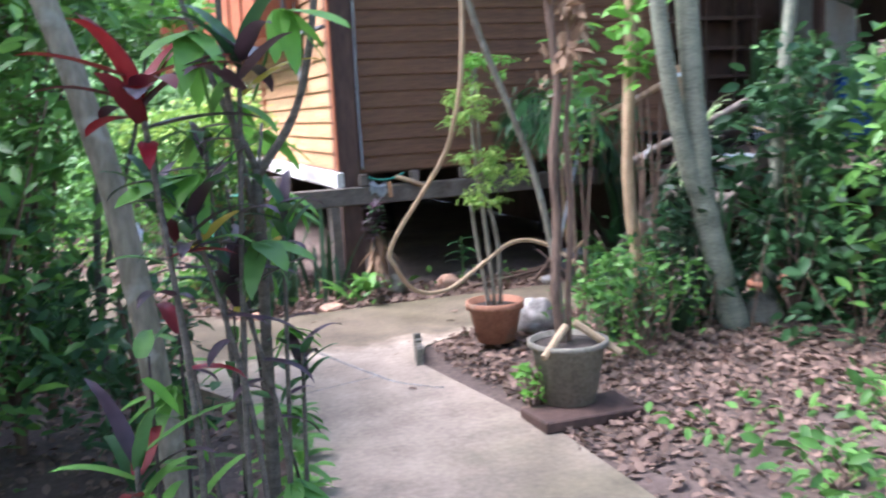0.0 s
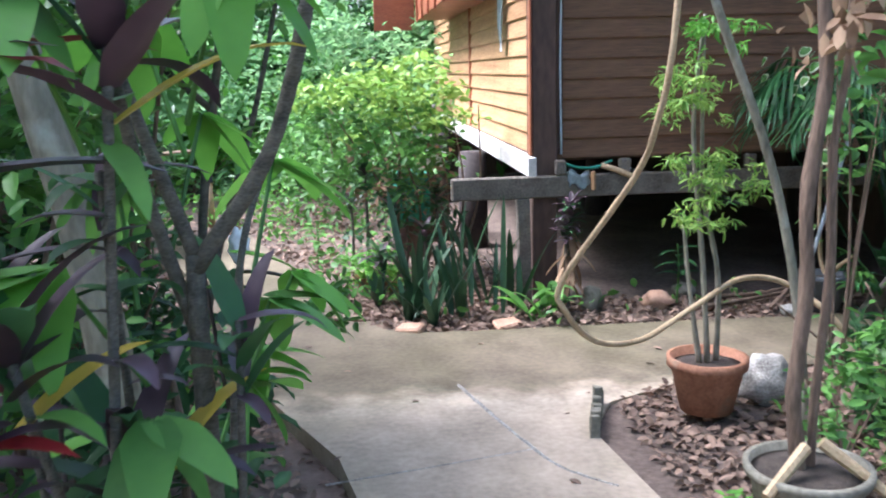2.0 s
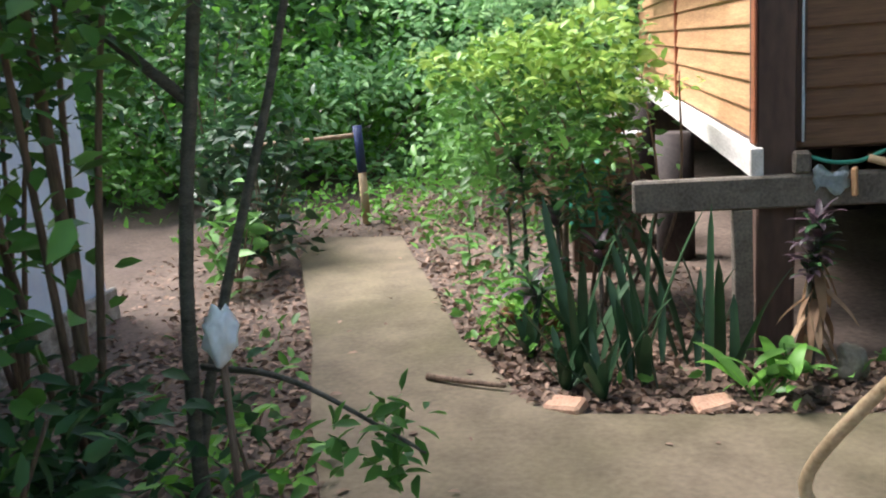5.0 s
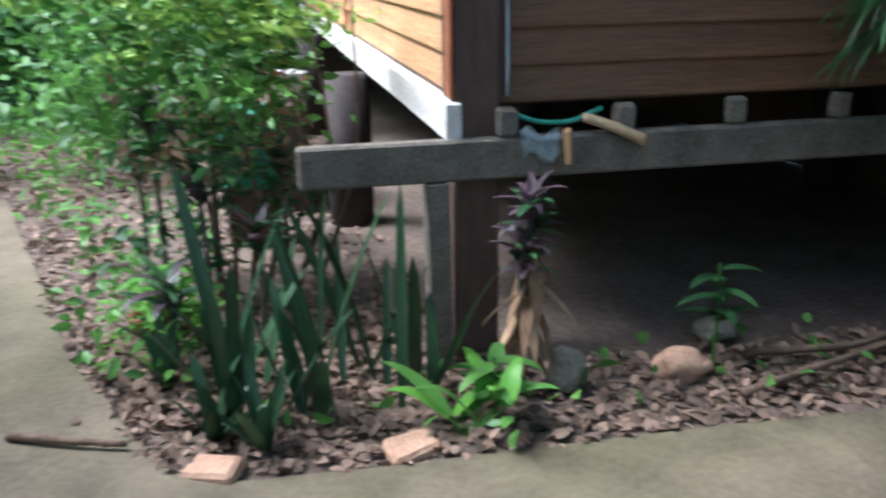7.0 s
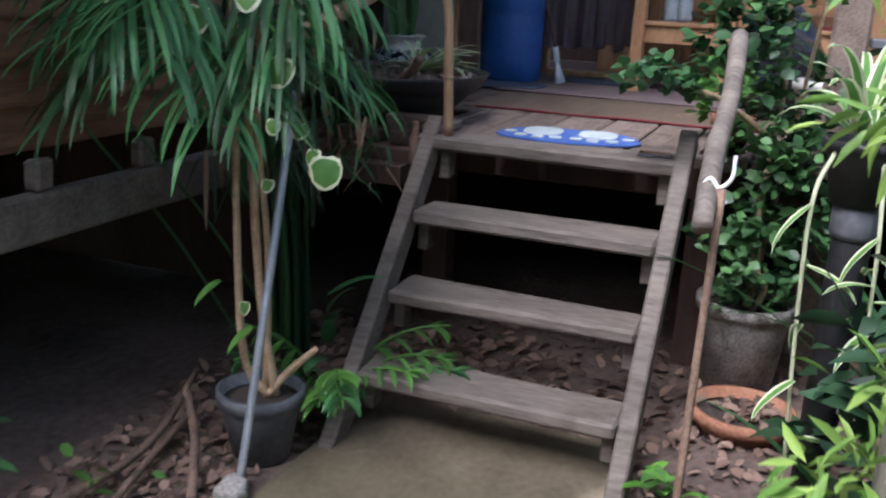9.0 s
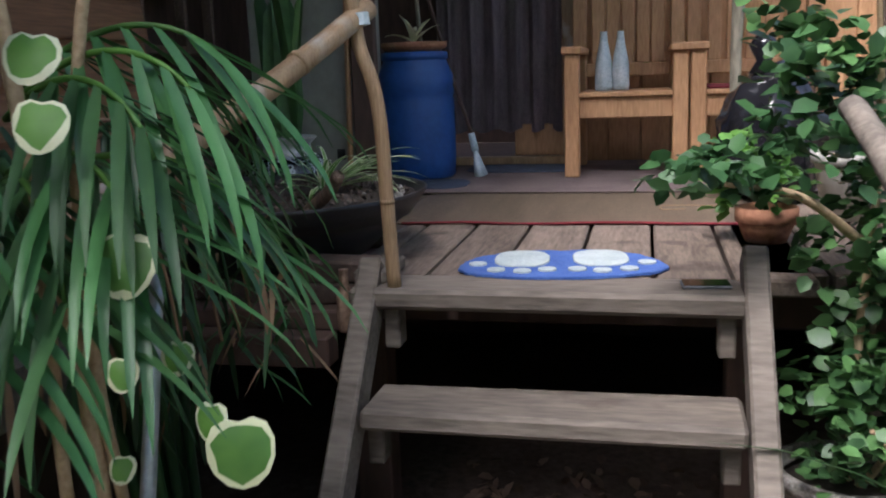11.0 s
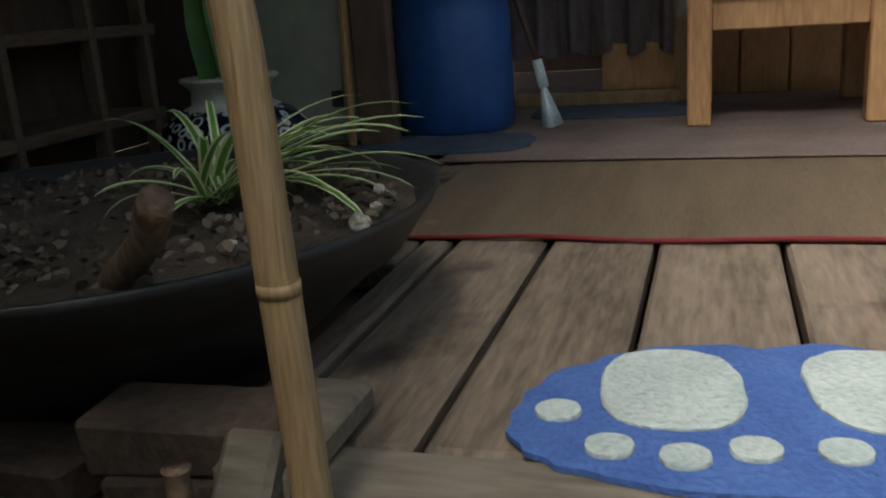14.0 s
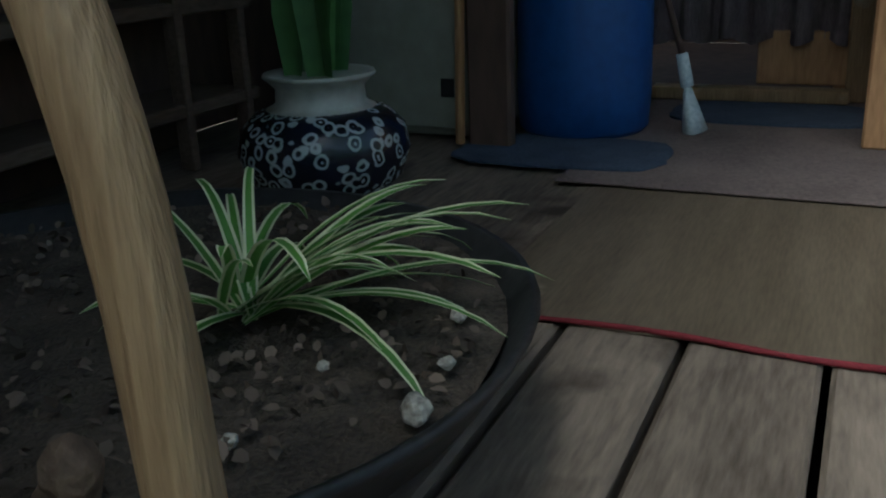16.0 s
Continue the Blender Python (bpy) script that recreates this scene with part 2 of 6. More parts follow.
M = dict(
    darkpost=mat("blackened_timber_post", (0.018, 0.013, 0.012), (0.05, 0.036, 0.033), 5, 0.8, 0.3),
    # brick darkened in colour to stand for the shade beside the steps
    shaded_brick=mat("shade_darkened_brick", (0.04, 0.028, 0.022), (0.1, 0.066, 0.048), 9, 0.9, 0.6, vary=0.15),
    l_mottled=leafmat("mottled_green_leaf", (0.012, 0.04, 0.015), (0.09, 0.2, 0.06), 0.45, 0.1),
    soil=mat("bare_soil", (0.05, 0.036, 0.028), (0.16, 0.115, 0.09), 2.5, 0.95, 0.8, fine=14),
    litter=leafmat("dry_leaves", (0.06, 0.038, 0.027), (0.3, 0.2, 0.145), 0.8, 0.1),
    # one siding in two tones: lit side boards, front boards darkened for shade
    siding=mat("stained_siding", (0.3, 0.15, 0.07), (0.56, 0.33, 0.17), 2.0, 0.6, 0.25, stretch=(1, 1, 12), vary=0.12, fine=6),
    siding_shaded=mat("shade_darkened_siding", (0.085, 0.039, 0.019), (0.2, 0.098, 0.046), 2.0, 0.65, 0.25, stretch=(1, 1, 12), vary=0.12, fine=6),
    darkwood=mat("dark_timber", (0.045, 0.026, 0.02), (0.11, 0.065, 0.048), 3, 0.75, 0.3, stretch=(1, 1, 0.3), vary=0.1),
    greywood=mat("weathered_timber", (0.065, 0.054, 0.043), (0.19, 0.16, 0.128), 3, 0.8, 0.5, stretch=(3, 0.5, 3), vary=0.12, spots=((0.08, 0.06, 0.045), 7, 0.62)),
    plank=mat("deck_planks", (0.07, 0.052, 0.039), (0.215, 0.166, 0.128), 3, 0.75, 0.5, stretch=(0.6, 4, 4), vary=0.16, spots=((0.035, 0.025, 0.018), 5.5, 0.57)),
    whitewood=mat("whitewashed_board", (0.42, 0.39, 0.36), (0.7, 0.67, 0.63), 4, 0.8, 0.3, stretch=(4, 0.5, 4)),
    redwood=mat("red_brown_shutter", (0.2, 0.06, 0.03), (0.36, 0.12, 0.055), 3, 0.5, 0.2, stretch=(1, 1, 6), vary=0.1),
    shelfwood=mat("dull_brown_shelf_wood", (0.05, 0.032, 0.022), (0.13, 0.085, 0.06), 4, 0.75, 0.35, stretch=(0.6, 3, 3), vary=0.12),
    orangewood=mat("varnished_wood", (0.3, 0.15, 0.07), (0.52, 0.3, 0.15), 4, 0.5, 0.25, stretch=(3, 3, 0.5), vary=0.12),
    bark=mat("grey_bark", (0.1, 0.09, 0.065), (0.3, 0.27, 0.2), 6, 0.9, 0.7, stretch=(1, 1, 0.35), spots=((0.36, 0.36, 0.3), 9, 0.6)),
    brownbark=mat("brown_bark", (0.06, 0.04, 0.028), (0.22, 0.145, 0.1), 7, 0.9, 0.8, stretch=(2, 2, 0.3)),
    canebark=mat("dark_grey_cane", (0.03, 0.028, 0.022), (0.15, 0.135, 0.105), 9, 0.85, 0.6, stretch=(2, 2, 6)),
    greenbark=mat("green_grey_bark", (0.1, 0.11, 0.08), (0.27, 0.28, 0.2), 5, 0.8, 0.5, stretch=(1, 1, 2.5)),
    liana=mat("tan_vine_bark", (0.26, 0.17, 0.09), (0.5, 0.37, 0.22), 12, 0.7, 0.4, stretch=(1, 1, 1)),
    bamboo=mat("dry_bamboo", (0.17, 0.105, 0.055), (0.33, 0.225, 0.125), 5, 0.55, 0.4, stretch=(7, 7, 0.5), spots=((0.4, 0.37, 0.32), 7, 0.6), vary=0.05),
    terracotta=mat("terracotta", (0.2, 0.085, 0.045), (0.4, 0.19, 0.11), 8, 0.8, 0.3, spots=((0.2, 0.17, 0.12), 6, 0.58)),
    stonepot=mat("mossy_concrete_pot", (0.1, 0.09, 0.065), (0.24, 0.22, 0.17), 7, 0.9, 0.6),
    stone=mat("pale_stone", (0.12, 0.108, 0.092), (0.5, 0.47, 0.42), 14, 0.9, 1.0, spots=((0.1, 0.09, 0.07), 9, 0.58)),
    brick=mat("old_brick", (0.3, 0.16, 0.1), (0.5, 0.32, 0.22), 9, 0.9, 0.6, vary=0.15),
    black=mat("black_plastic", (0.012, 0.012, 0.013), (0.03, 0.03, 0.032), 9, 0.45, 0.1),
    greyplastic=mat("grey_plastic_pot", (0.06, 0.065, 0.07), (0.13, 0.135, 0.14), 6, 0.6, 0.2),
    steel=mat("galvanised_tube", (0.35, 0.4, 0.44), (0.55, 0.6, 0.64), 12, 0.4, 0.1, metallic=0.7),
    rust=mat("rusty_bar", (0.12, 0.07, 0.045), (0.28, 0.19, 0.13), 14, 0.85, 0.4),
    blue=mat("blue_barrel_plastic", (0.012, 0.055, 0.2), (0.02, 0.085, 0.29), 4, 0.5, 0.1),
    bluepaint=mat("dark_blue_paint", (0.01, 0.02, 0.07), (0.03, 0.05, 0.14), 9, 0.6, 0.2),
    wall_blue=mat("pale_blue_plaster", (0.5, 0.62, 0.78), (0.66, 0.76, 0.88), 1.5, 0.85, 0.15),
    red=mat("red_plastic", (0.4, 0.02, 0.02), (0.55, 0.04, 0.035), 5, 0.4, 0.05),
    orangepot=mat("orange_plastic_pot", (0.6, 0.16, 0.07), (0.72, 0.23, 0.11), 5, 0.5, 0.05),
    white=mat("white_plastic", (0.66, 0.66, 0.66), (0.85, 0.85, 0.85), 8, 0.5, 0.2),
    teal=mat("green_plastic_bin", (0.02, 0.16, 0.11), (0.04, 0.24, 0.17), 5, 0.5, 0.1),
    rag=mat("faded_cloth", (0.3, 0.38, 0.42), (0.6, 0.66, 0.68), 12, 0.95, 0.4),
    curtain=mat("purple_grey_curtain", (0.15, 0.115, 0.125), (0.3, 0.24, 0.25), 10, 0.95, 0.4, stretch=(3, 3, 0.6)),
    lino=mat("brown_lino", (0.072, 0.053, 0.034), (0.14, 0.107, 0.073), 3, 0.55, 0.15, stretch=(1, 8, 1), spots=((0.36, 0.3, 0.24), 11, 0.68)),
    carpet=mat("worn_pinkish_carpet", (0.08, 0.058, 0.053), (0.18, 0.135, 0.125), 5, 0.95, 0.6, fine=25, spots=((0.1, 0.07, 0.06), 4, 0.6)),
    redcord=mat("dark_red_binding", (0.1, 0.008, 0.014), (0.17, 0.018, 0.025), 30, 0.9, 0.3),
    bluemat=mat("blue_tufted_mat", (0.035, 0.08, 0.26), (0.065, 0.135, 0.37), 12, 1.0, 0.8, fine=12),
    whitemat=mat("pale_tufted_pile", (0.28, 0.34, 0.34), (0.46, 0.52, 0.51), 14, 1.0, 0.9, fine=10),
    bluerug=mat("dark_blue_rug", (0.025, 0.035, 0.06), (0.06, 0.08, 0.12), 14, 1.0, 0.6),
    cabinet=mat("cream_painted_metal", (0.24, 0.24, 0.2), (0.34, 0.34, 0.29), 2, 0.5, 0.05),
    potsoil=mat("dark_potting_soil", (0.02, 0.015, 0.012), (0.085, 0.065, 0.05), 25, 0.95, 1.0),
    porcelain=scroll_porcelain(),
    glaze=mat("grey_glaze", (0.3, 0.3, 0.27), (0.44, 0.44, 0.4), 5, 0.3, 0.05),
    roof=mat("dark_roof_sheet", (0.09, 0.075, 0.065), (0.16, 0.14, 0.12), 2, 0.8, 0.2),
    screen=mat("black_glass", (0.008, 0.008, 0.01), (0.012, 0.012, 0.014), 3, 0.12, 0.0),
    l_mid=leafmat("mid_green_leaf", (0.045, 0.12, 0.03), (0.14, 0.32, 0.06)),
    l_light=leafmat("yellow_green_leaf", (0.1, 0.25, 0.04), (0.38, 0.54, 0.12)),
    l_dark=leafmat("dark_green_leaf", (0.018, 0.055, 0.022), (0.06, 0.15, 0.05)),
    # far leaves coloured paler and brighter to put haze into the woods
    l_far=leafmat("hazed_far_foliage", (0.1, 0.26, 0.1), (0.36, 0.58, 0.26), 0.6, 0.5),
    l_blue=leafmat("blue_green_leaf", (0.01, 0.03, 0.014), (0.035, 0.08, 0.034), 0.4, 0.12),
    l_red=leafmat("dark_red_leaf", (0.04, 0.01, 0.015), (0.16, 0.02, 0.025), 0.4, 0.3),
    l_purple=leafmat("purple_brown_leaf", (0.02, 0.016, 0.02), (0.1, 0.06, 0.075), 0.4, 0.2),
    l_crimson=leafmat("crimson_leaf", (0.16, 0.008, 0.015), (0.32, 0.03, 0.03), 0.4, 0.25),
    l_yellow=leafmat("yellowing_leaf", (0.4, 0.36, 0.05), (0.62, 0.45, 0.07), 0.5, 0.35),
    l_dry=leafmat("withered_leaf", (0.16, 0.09, 0.05), (0.42, 0.28, 0.17), 0.8, 0.2),
    crumb=leafmat("soil_crumb", (0.02, 0.015, 0.012), (0.16, 0.12, 0.095), 0.9, 0.05),
    l_cream=leafmat("cream_leaf_stripe", (0.5, 0.55, 0.32), (0.72, 0.74, 0.5), 0.5, 0.3),
    l_palm=leafmat("palm_green_leaf", (0.025, 0.09, 0.03), (0.08, 0.22, 0.07), 0.35, 0.2),
    l_bright=leafmat("bright_green_leaf", (0.075, 0.23, 0.025), (0.18, 0.42, 0.06), 0.45, 0.4),
)


# ---- building helpers ----
def mesh_np(name, verts, faces, materials, index=None, smooth=False):
    """One mesh from numpy arrays of corners and of faces that all have as many corners."""
    me = bpy.data.meshes.new(name)
    k = faces.shape[1]
    me.vertices.add(len(verts))
    me.vertices.foreach_set("co", np.ascontiguousarray(verts, dtype=np.float32).ravel())
    me.loops.add(faces.size)
    me.loops.foreach_set("vertex_index", faces.astype(np.int32).ravel())
    me.polygons.add(len(faces))
    me.polygons.foreach_set("loop_start", np.arange(0, faces.size, k, dtype=np.int32))
    me.polygons.foreach_set("loop_total", np.full(len(faces), k, dtype=np.int32))
    if index is not None:
        me.polygons.foreach_set("material_index", index.astype(np.int32))
    if smooth:
        me.polygons.foreach_set("use_smooth", np.ones(len(faces), dtype=bool))
    for m in materials:
        me.materials.append(m)
    me.update(calc_edges=True)
    return me


def put(name, me, parent=None, label=""):
    ob = new(name, me)
    if parent is not None:
        ob.parent = parent
    return tagged(ob, label)


def thing(name, label, category, x=0, y=0, z=0, group="", kind="", rz=0):
    e = new(name)
    e.matrix_world = pose(x, y, z, 0, 0, rz)
    return tagged(e, label, category, group, kind)


def part(name, bm, material, parent=None, label="", smooth=False):
    me = bpy.data.meshes.new(name)
    if smooth:
        for f in bm.faces:
            f.smooth = True
    bm.to_mesh(me)
    bm.free()
    me.materials.append(material)
    return put(name, me, parent, label)


def box(x0, x1, y0, y1, z0, z1, bev=0.004, bm=None, wob=0.0):
    """A box with chamfered edges, added to bm."""
    own = bmesh.new()
    bmesh.ops.create_cube(own, size=1)
    for v in own.verts:
        v.co = Vector((x0 + (v.co.x + 0.5) * (x1 - x0), y0 + (v.co.y + 0.5) * (y1 - y0), z0 + (v.co.z + 0.5) * (z1 - z0)))
        if wob:
            v.co += Vector(random.uniform(-wob, wob) for _ in range(3))
    if bev:
        bmesh.ops.bevel(own, geom=own.edges[:], offset=bev, segments=1, affect="EDGES")
    if bm is None:
        return own
    me = bpy.data.meshes.new("tmp")
    own.to_mesh(me)
    own.free()
    bm.from_mesh(me)
    bpy.data.meshes.remove(me)
    return bm


def beam(p, q, w, h, bev=0.004, bm=None):
    """A squared timber from p to q, w across and h high."""
    p, q = Vector(p), Vector(q)
    own = box(-w / 2, w / 2, -h / 2, h / 2, 0, (q - p).length, bev)
    own.transform(Matrix.Translation(p) @ (q - p).to_track_quat("Z", "Y").to_matrix().to_4x4())
    if bm is None:
        return own
    me = bpy.data.meshes.new("tmp")
    own.to_mesh(me)
    own.free()
    bm.from_mesh(me)
    bpy.data.meshes.remove(me)
    return bm


def lathe(profile, seg=28, bm=None, squash=1.0):
    """A turned shape from (radius, height) pairs."""
    bm = bm or bmesh.new()
    rings = []
    for r, z in profile:
        rings.append([bm.verts.new((r * math.cos(2 * math.pi * i / seg), squash * r * math.sin(2 * math.pi * i / seg), z)) for i in range(seg)])
    for a, b in zip(rings, rings[1:]):
        for i in range(seg):
            bm.faces.new((a[i], a[(i + 1) % seg], b[(i + 1) % seg], b[i]))
    for ring, flip in ((rings[0], True), (rings[-1], False)):
        if profile[0 if flip else -1][0] > 0.002:
            bm.faces.new(list(reversed(ring)) if flip else ring)
    return bm


def smooth_line(points, steps=6):
    """Points along a smooth curve through the given ones."""
    pts = [Vector(p) for p in points]
    if len(pts) < 3:
        return pts
    ext = [2 * pts[0] - pts[1], *pts, 2 * pts[-1] - pts[-2]]
    out = []
    for a, b, c, d in zip(ext, ext[1:], ext[2:], ext[3:]):
        for i in range(steps):
            t = i / steps
            out.append(0.5 * (2 * b + (c - a) * t + (2 * a - 5 * b + 4 * c - d) * t * t + (3 * b - a - 3 * c + d) * t ** 3))
    return out + [pts[-1]]


def tube(points, r0, r1=None, seg=8, rough=0.0, nodes=0, bm=None, steps=6):
    """A tapering stem through points, with an uneven skin and, if asked, swollen nodes."""
    r1 = r0 if r1 is None else r1
    line = smooth_line(points, steps)
    bm = bm or bmesh.new()
    rings, n = [], len(line)
    side = None
    for i, p in enumerate(line):
        d = (line[min(i + 1, n - 1)] - line[max(i - 1, 0)]).normalized()
        if side is None:
            side = d.orthogonal().normalized()
        side = (side - d * side.dot(d)).normalized()
        up = d.cross(side)
        r = r0 + (r1 - r0) * i / max(n - 1, 1)
        if nodes and i % nodes == nodes - 1:
            r *= 1.13
        ring = []
        for k in range(seg):
            a = 2 * math.pi * k / seg
            rr = r * (1 + random.uniform(-rough, rough))
            ring.append(bm.verts.new(p + rr * (math.cos(a) * side + math.sin(a) * up)))
        rings.append(ring)
    for a, b in zip(rings, rings[1:]):
        for k in range(seg):
            bm.faces.new((a[k], a[(k + 1) % seg], b[(k + 1) % seg], b[k]))
    bm.faces.new(list(reversed(rings[0])))
    bm.faces.new(rings[-1])
    return bm


LEAF_V = np.array([(0, 0, 0), (0.3, 0.22, 0.05), (0.3, 0, -0.02), (0.3, -0.22, 0.05), (0.68, 0.2, 0.02), (0.68, 0, -0.05), (0.68, -0.2, 0.02), (1, 0, -0.14)])
LEAF_F = np.array([(0, 2, 1, 1), (0, 3, 2, 2), (1, 2, 5, 4), (2, 3, 6, 5), (4, 5, 7, 7), (5, 6, 7, 7)])
LEAF_TRI = np.array([(0, 2, 1), (0, 3, 2), (1, 2, 5), (1, 5, 4), (2, 3, 6), (2, 6, 5), (4, 5, 7), (5, 6, 7)])
CARD_TRI = np.array([(0, 2, 1), (0, 3, 2), (1, 2, 4), (2, 3, 4)])
CARD_V = np.array([(0, 0, 0), (0.5, 0.26, 0.05), (0.5, 0, -0.02), (0.5, -0.26, 0.05), (1, 0, -0.12)])


def scatter(name, at, size, material, parent=None, width=1.0, droop=0.0, flat=0.5, aim=None, cheap=False, label=""):
    """Many leaves in one mesh: their places, sizes and material. flat: how level they lie."""
    at = np.asarray(at, float)
    n = len(at)
    v0, tri = (CARD_V, CARD_TRI) if cheap else (LEAF_V, LEAF_TRI)
    az = rng.uniform(0, 2 * np.pi, n) if aim is None else aim + rng.normal(0, 0.5, n)
    el = rng.normal(-droop, 0.6 * (1 - flat) + 0.12, n)
    d = np.stack([np.cos(az) * np.cos(el), np.sin(az) * np.cos(el), np.sin(el)], 1)
    s = np.stack([-np.sin(az), np.cos(az), 0 * az], 1)
    u = np.cross(d, s)
    roll = rng.normal(0, 0.9 * (1 - flat) + 0.1, n)[:, None]
    s, u = s * np.cos(roll) + u * np.sin(roll), u * np.cos(roll) - s * np.sin(roll)
    sz = (size * rng.uniform(0.6, 1.25, n))[:, None, None]
    v = at[:, None] + sz * (d[:, None] * v0[None, :, 0:1] + width * s[:, None] * v0[None, :, 1:2] + u[:, None] * v0[None, :, 2:3])
    f = (tri[None] + (np.arange(n) * len(v0))[:, None, None]).reshape(-1, 3)
    return put(name, mesh_np(name, v.reshape(-1, 3), f, [material], smooth=True), parent, label)


def clumps(centre, radii, k, n, spread=0.16, shell=0.5):
    """Places for leaves in k uneven clumps inside an ellipsoid."""
    c = rng.normal(size=(k, 3))
    c /= np.linalg.norm(c, axis=1)[:, None]
    c *= rng.uniform(shell, 1, k)[:, None]
    p = c[rng.integers(0, k, n)] + rng.normal(0, spread, (n, 3))
    return np.asarray(centre) + p * np.asarray(radii)


def strap(length, width, az, el, bend, seg=8, mats=(), taper=0.5, twist=0.0, fold=0.25, base=(0, 0, 0)):
    """One long leaf that leaves base at elevation el, and bends down by bend radians along its length."""
    p = Vector(base)
    v, f, idx = [], [], []
    across = 3 if len(mats) > 1 else 1
    for i in range(seg + 1):
        t = i / seg
        e = el - bend * t * t
        d = Vector((math.cos(az) * math.cos(e), math.sin(az) * math.cos(e), math.sin(e)))
        s = Vector((-math.sin(az), math.cos(az), 0))
        u = d.cross(s)
        a = twist * t
        s, u = s * math.cos(a) + u * math.sin(a), u * math.cos(a) - s * math.sin(a)
        w = width * min(1, 0.45 + 2.2 * t) * (1 - t) ** taper if t < 1 else 0.001
        for k in range(across + 2 if across == 1 else 5):
            q = (k / (2 if across == 1 else 4)) * 2 - 1
            if across == 3:
                q = (-1, -0.55, 0, 0.55, 1)[k]
            v.append(p + s * (q * w / 2) + u * (abs(q) * fold * w / 2))
        p = p + d * (length / seg)
    cols = 3 if across == 1 else 5
    for i in range(seg):
        for k in range(cols - 1):
            a = i * cols + k
            f.append((a, a + 1, a + cols + 1, a + cols))
            idx.append(1 if across == 3 and k in (0, 3) else 0)
    return mesh_np("leaf", np.array(v), np.array(f), list(mats), np.array(idx), smooth=True)


def rosette(parent, base, n, length, width, mats, el=(0.6, 1.2), bend=(0.8, 1.6), name="leaf", az=None, taper=0.5, seg=8):
    for i in range(n):
        a = (2 * math.pi * i * 0.382 + random.uniform(-0.3, 0.3)) if az is None else random.uniform(*az)
        me = strap(length * random.uniform(0.7, 1.15), width * random.uniform(0.8, 1.15), a, random.uniform(*el), random.uniform(*bend), seg=seg, mats=mats, taper=taper,
                   twist=random.uniform(-0.4, 0.4))
        ob = put(name, me, parent)
        ob.location = base


def tree(name, label, points, r0, r1, bark, limbs=(), leaves=(), category="tree", rough=0.06, nodes=0, seg=10):
    """A trunk through points, limbs (points, r0, r1), and leaves (places, size, material, width)."""
    x, y, z = points[0]
    t = thing(name, label, category, x, y, z)
    o = Vector((x, y, z))
    part("trunk", tube([Vector(p) - o for p in points], r0, r1, seg, rough, nodes), bark, t, smooth=True)
    for pts, a, b in limbs:
        part("limb", tube([Vector(p) - o for p in pts], a, b, 7, rough), bark, t, smooth=True)
    for at, size, m, w in leaves:
        scatter("crown", np.asarray(at) - np.array(o), size, m, t, w, flat=0.4)
    return t


def poly_slab(points, z0, z1):
    bm = bmesh.new()
    top = [bm.verts.new((x, y, z1)) for x, y in points]
    low = [bm.verts.new((x, y, z0)) for x, y in points]
    bm.faces.new(top)
    n = len(points)
    for i in range(n):
        bm.faces.new((top[i], low[i], low[(i + 1) % n], top[(i + 1) % n]))
    bmesh.ops.recalc_face_normals(bm, faces=bm.faces[:])
    return bm


# ---- ground and path ----
PATH_EDGE = [(-0.02, -8.5), (-0.02, -4.2), (0.0, -3.2), (-0.08, -2.64), (-0.16, -2.0), (-0.02, -1.72), (0.4, -1.5), (1.2, -1.38), (1.75, -1.52), (2.0, -1.5), (2.02, -0.7), (1.75, -0.66),
             (1.32, -0.66), (0.62, -0.63), (0.1, -0.62), (-0.3, -0.62), (-0.75, -0.6), (-0.92, -0.45), (-1.05, -0.1), (-1.23, 0.27), (-1.42, 0.93), (-1.75, 2.0), (-1.92, 2.56),
             (-2.6, 2.66), (-2.5, 2.0), (-2.26, 1.29), (-1.93, 0.3), (-1.68, -0.6), (-1.36, -1.55), (-1.1, -2.1), (-0.98, -2.7), (-0.98, -3.1), (-1.15, -4.2), (-2.2, -8.5)]


def inside(x, y, poly=PATH_EDGE):
    hit = False
    for (ax, ay), (bx, by) in zip(poly, poly[1:] + poly[:1]):
        if (ay > y) != (by > y) and x < (bx - ax) * (y - ay) / (by - ay) + ax:
            hit = not hit
    return hit


def ground_z(x, y):
    """The height of the soil: beds by the house level with the slab, the plot west of it a little lower, rough all over."""
    z = -0.07 if x < -1.0 - 0.25 * max(0, y + 1.5) else -0.012
    if x > 0.1 and y < -1.6:
        z += 0.05 * min(1, (x - 0.1))
    z += 0.02 * noise.noise((x * 1.7, y * 1.7, 0)) + 0.008 * noise.noise((x * 7, y * 7, 3))
    return min(z, -0.02) if inside(x, y) else z


gb = bmesh.new()
xs = [-900, -200, -60, -30, -16] + [(-10 + 0.14 * i) for i in range(125)] + [12, 18, 30, 60, 200, 900]
ys = [-900, -200, -60, -30, -16] + [(-8 + 0.14 * i) for i in range(125)] + [14, 18, 30, 60, 200, 900]
grid = [[gb.verts.new((x, y, ground_z(x, y))) for y in ys] for x in xs]
for i in range(len(xs) - 1):
    for j in range(len(ys) - 1):
        gb.faces.new((grid[i][j], grid[i + 1][j], grid[i + 1][j + 1], grid[i][j + 1]))
tagged(part("ground", gb, M["soil"], smooth=True), "bare brown soil under the trees", "ground", kind="structure")
tagged(part("pavement", poly_slab(PATH_EDGE, -0.12, 0.0), path_concrete()), "worn poured concrete garden path, darker before the house", "path", kind="structure")
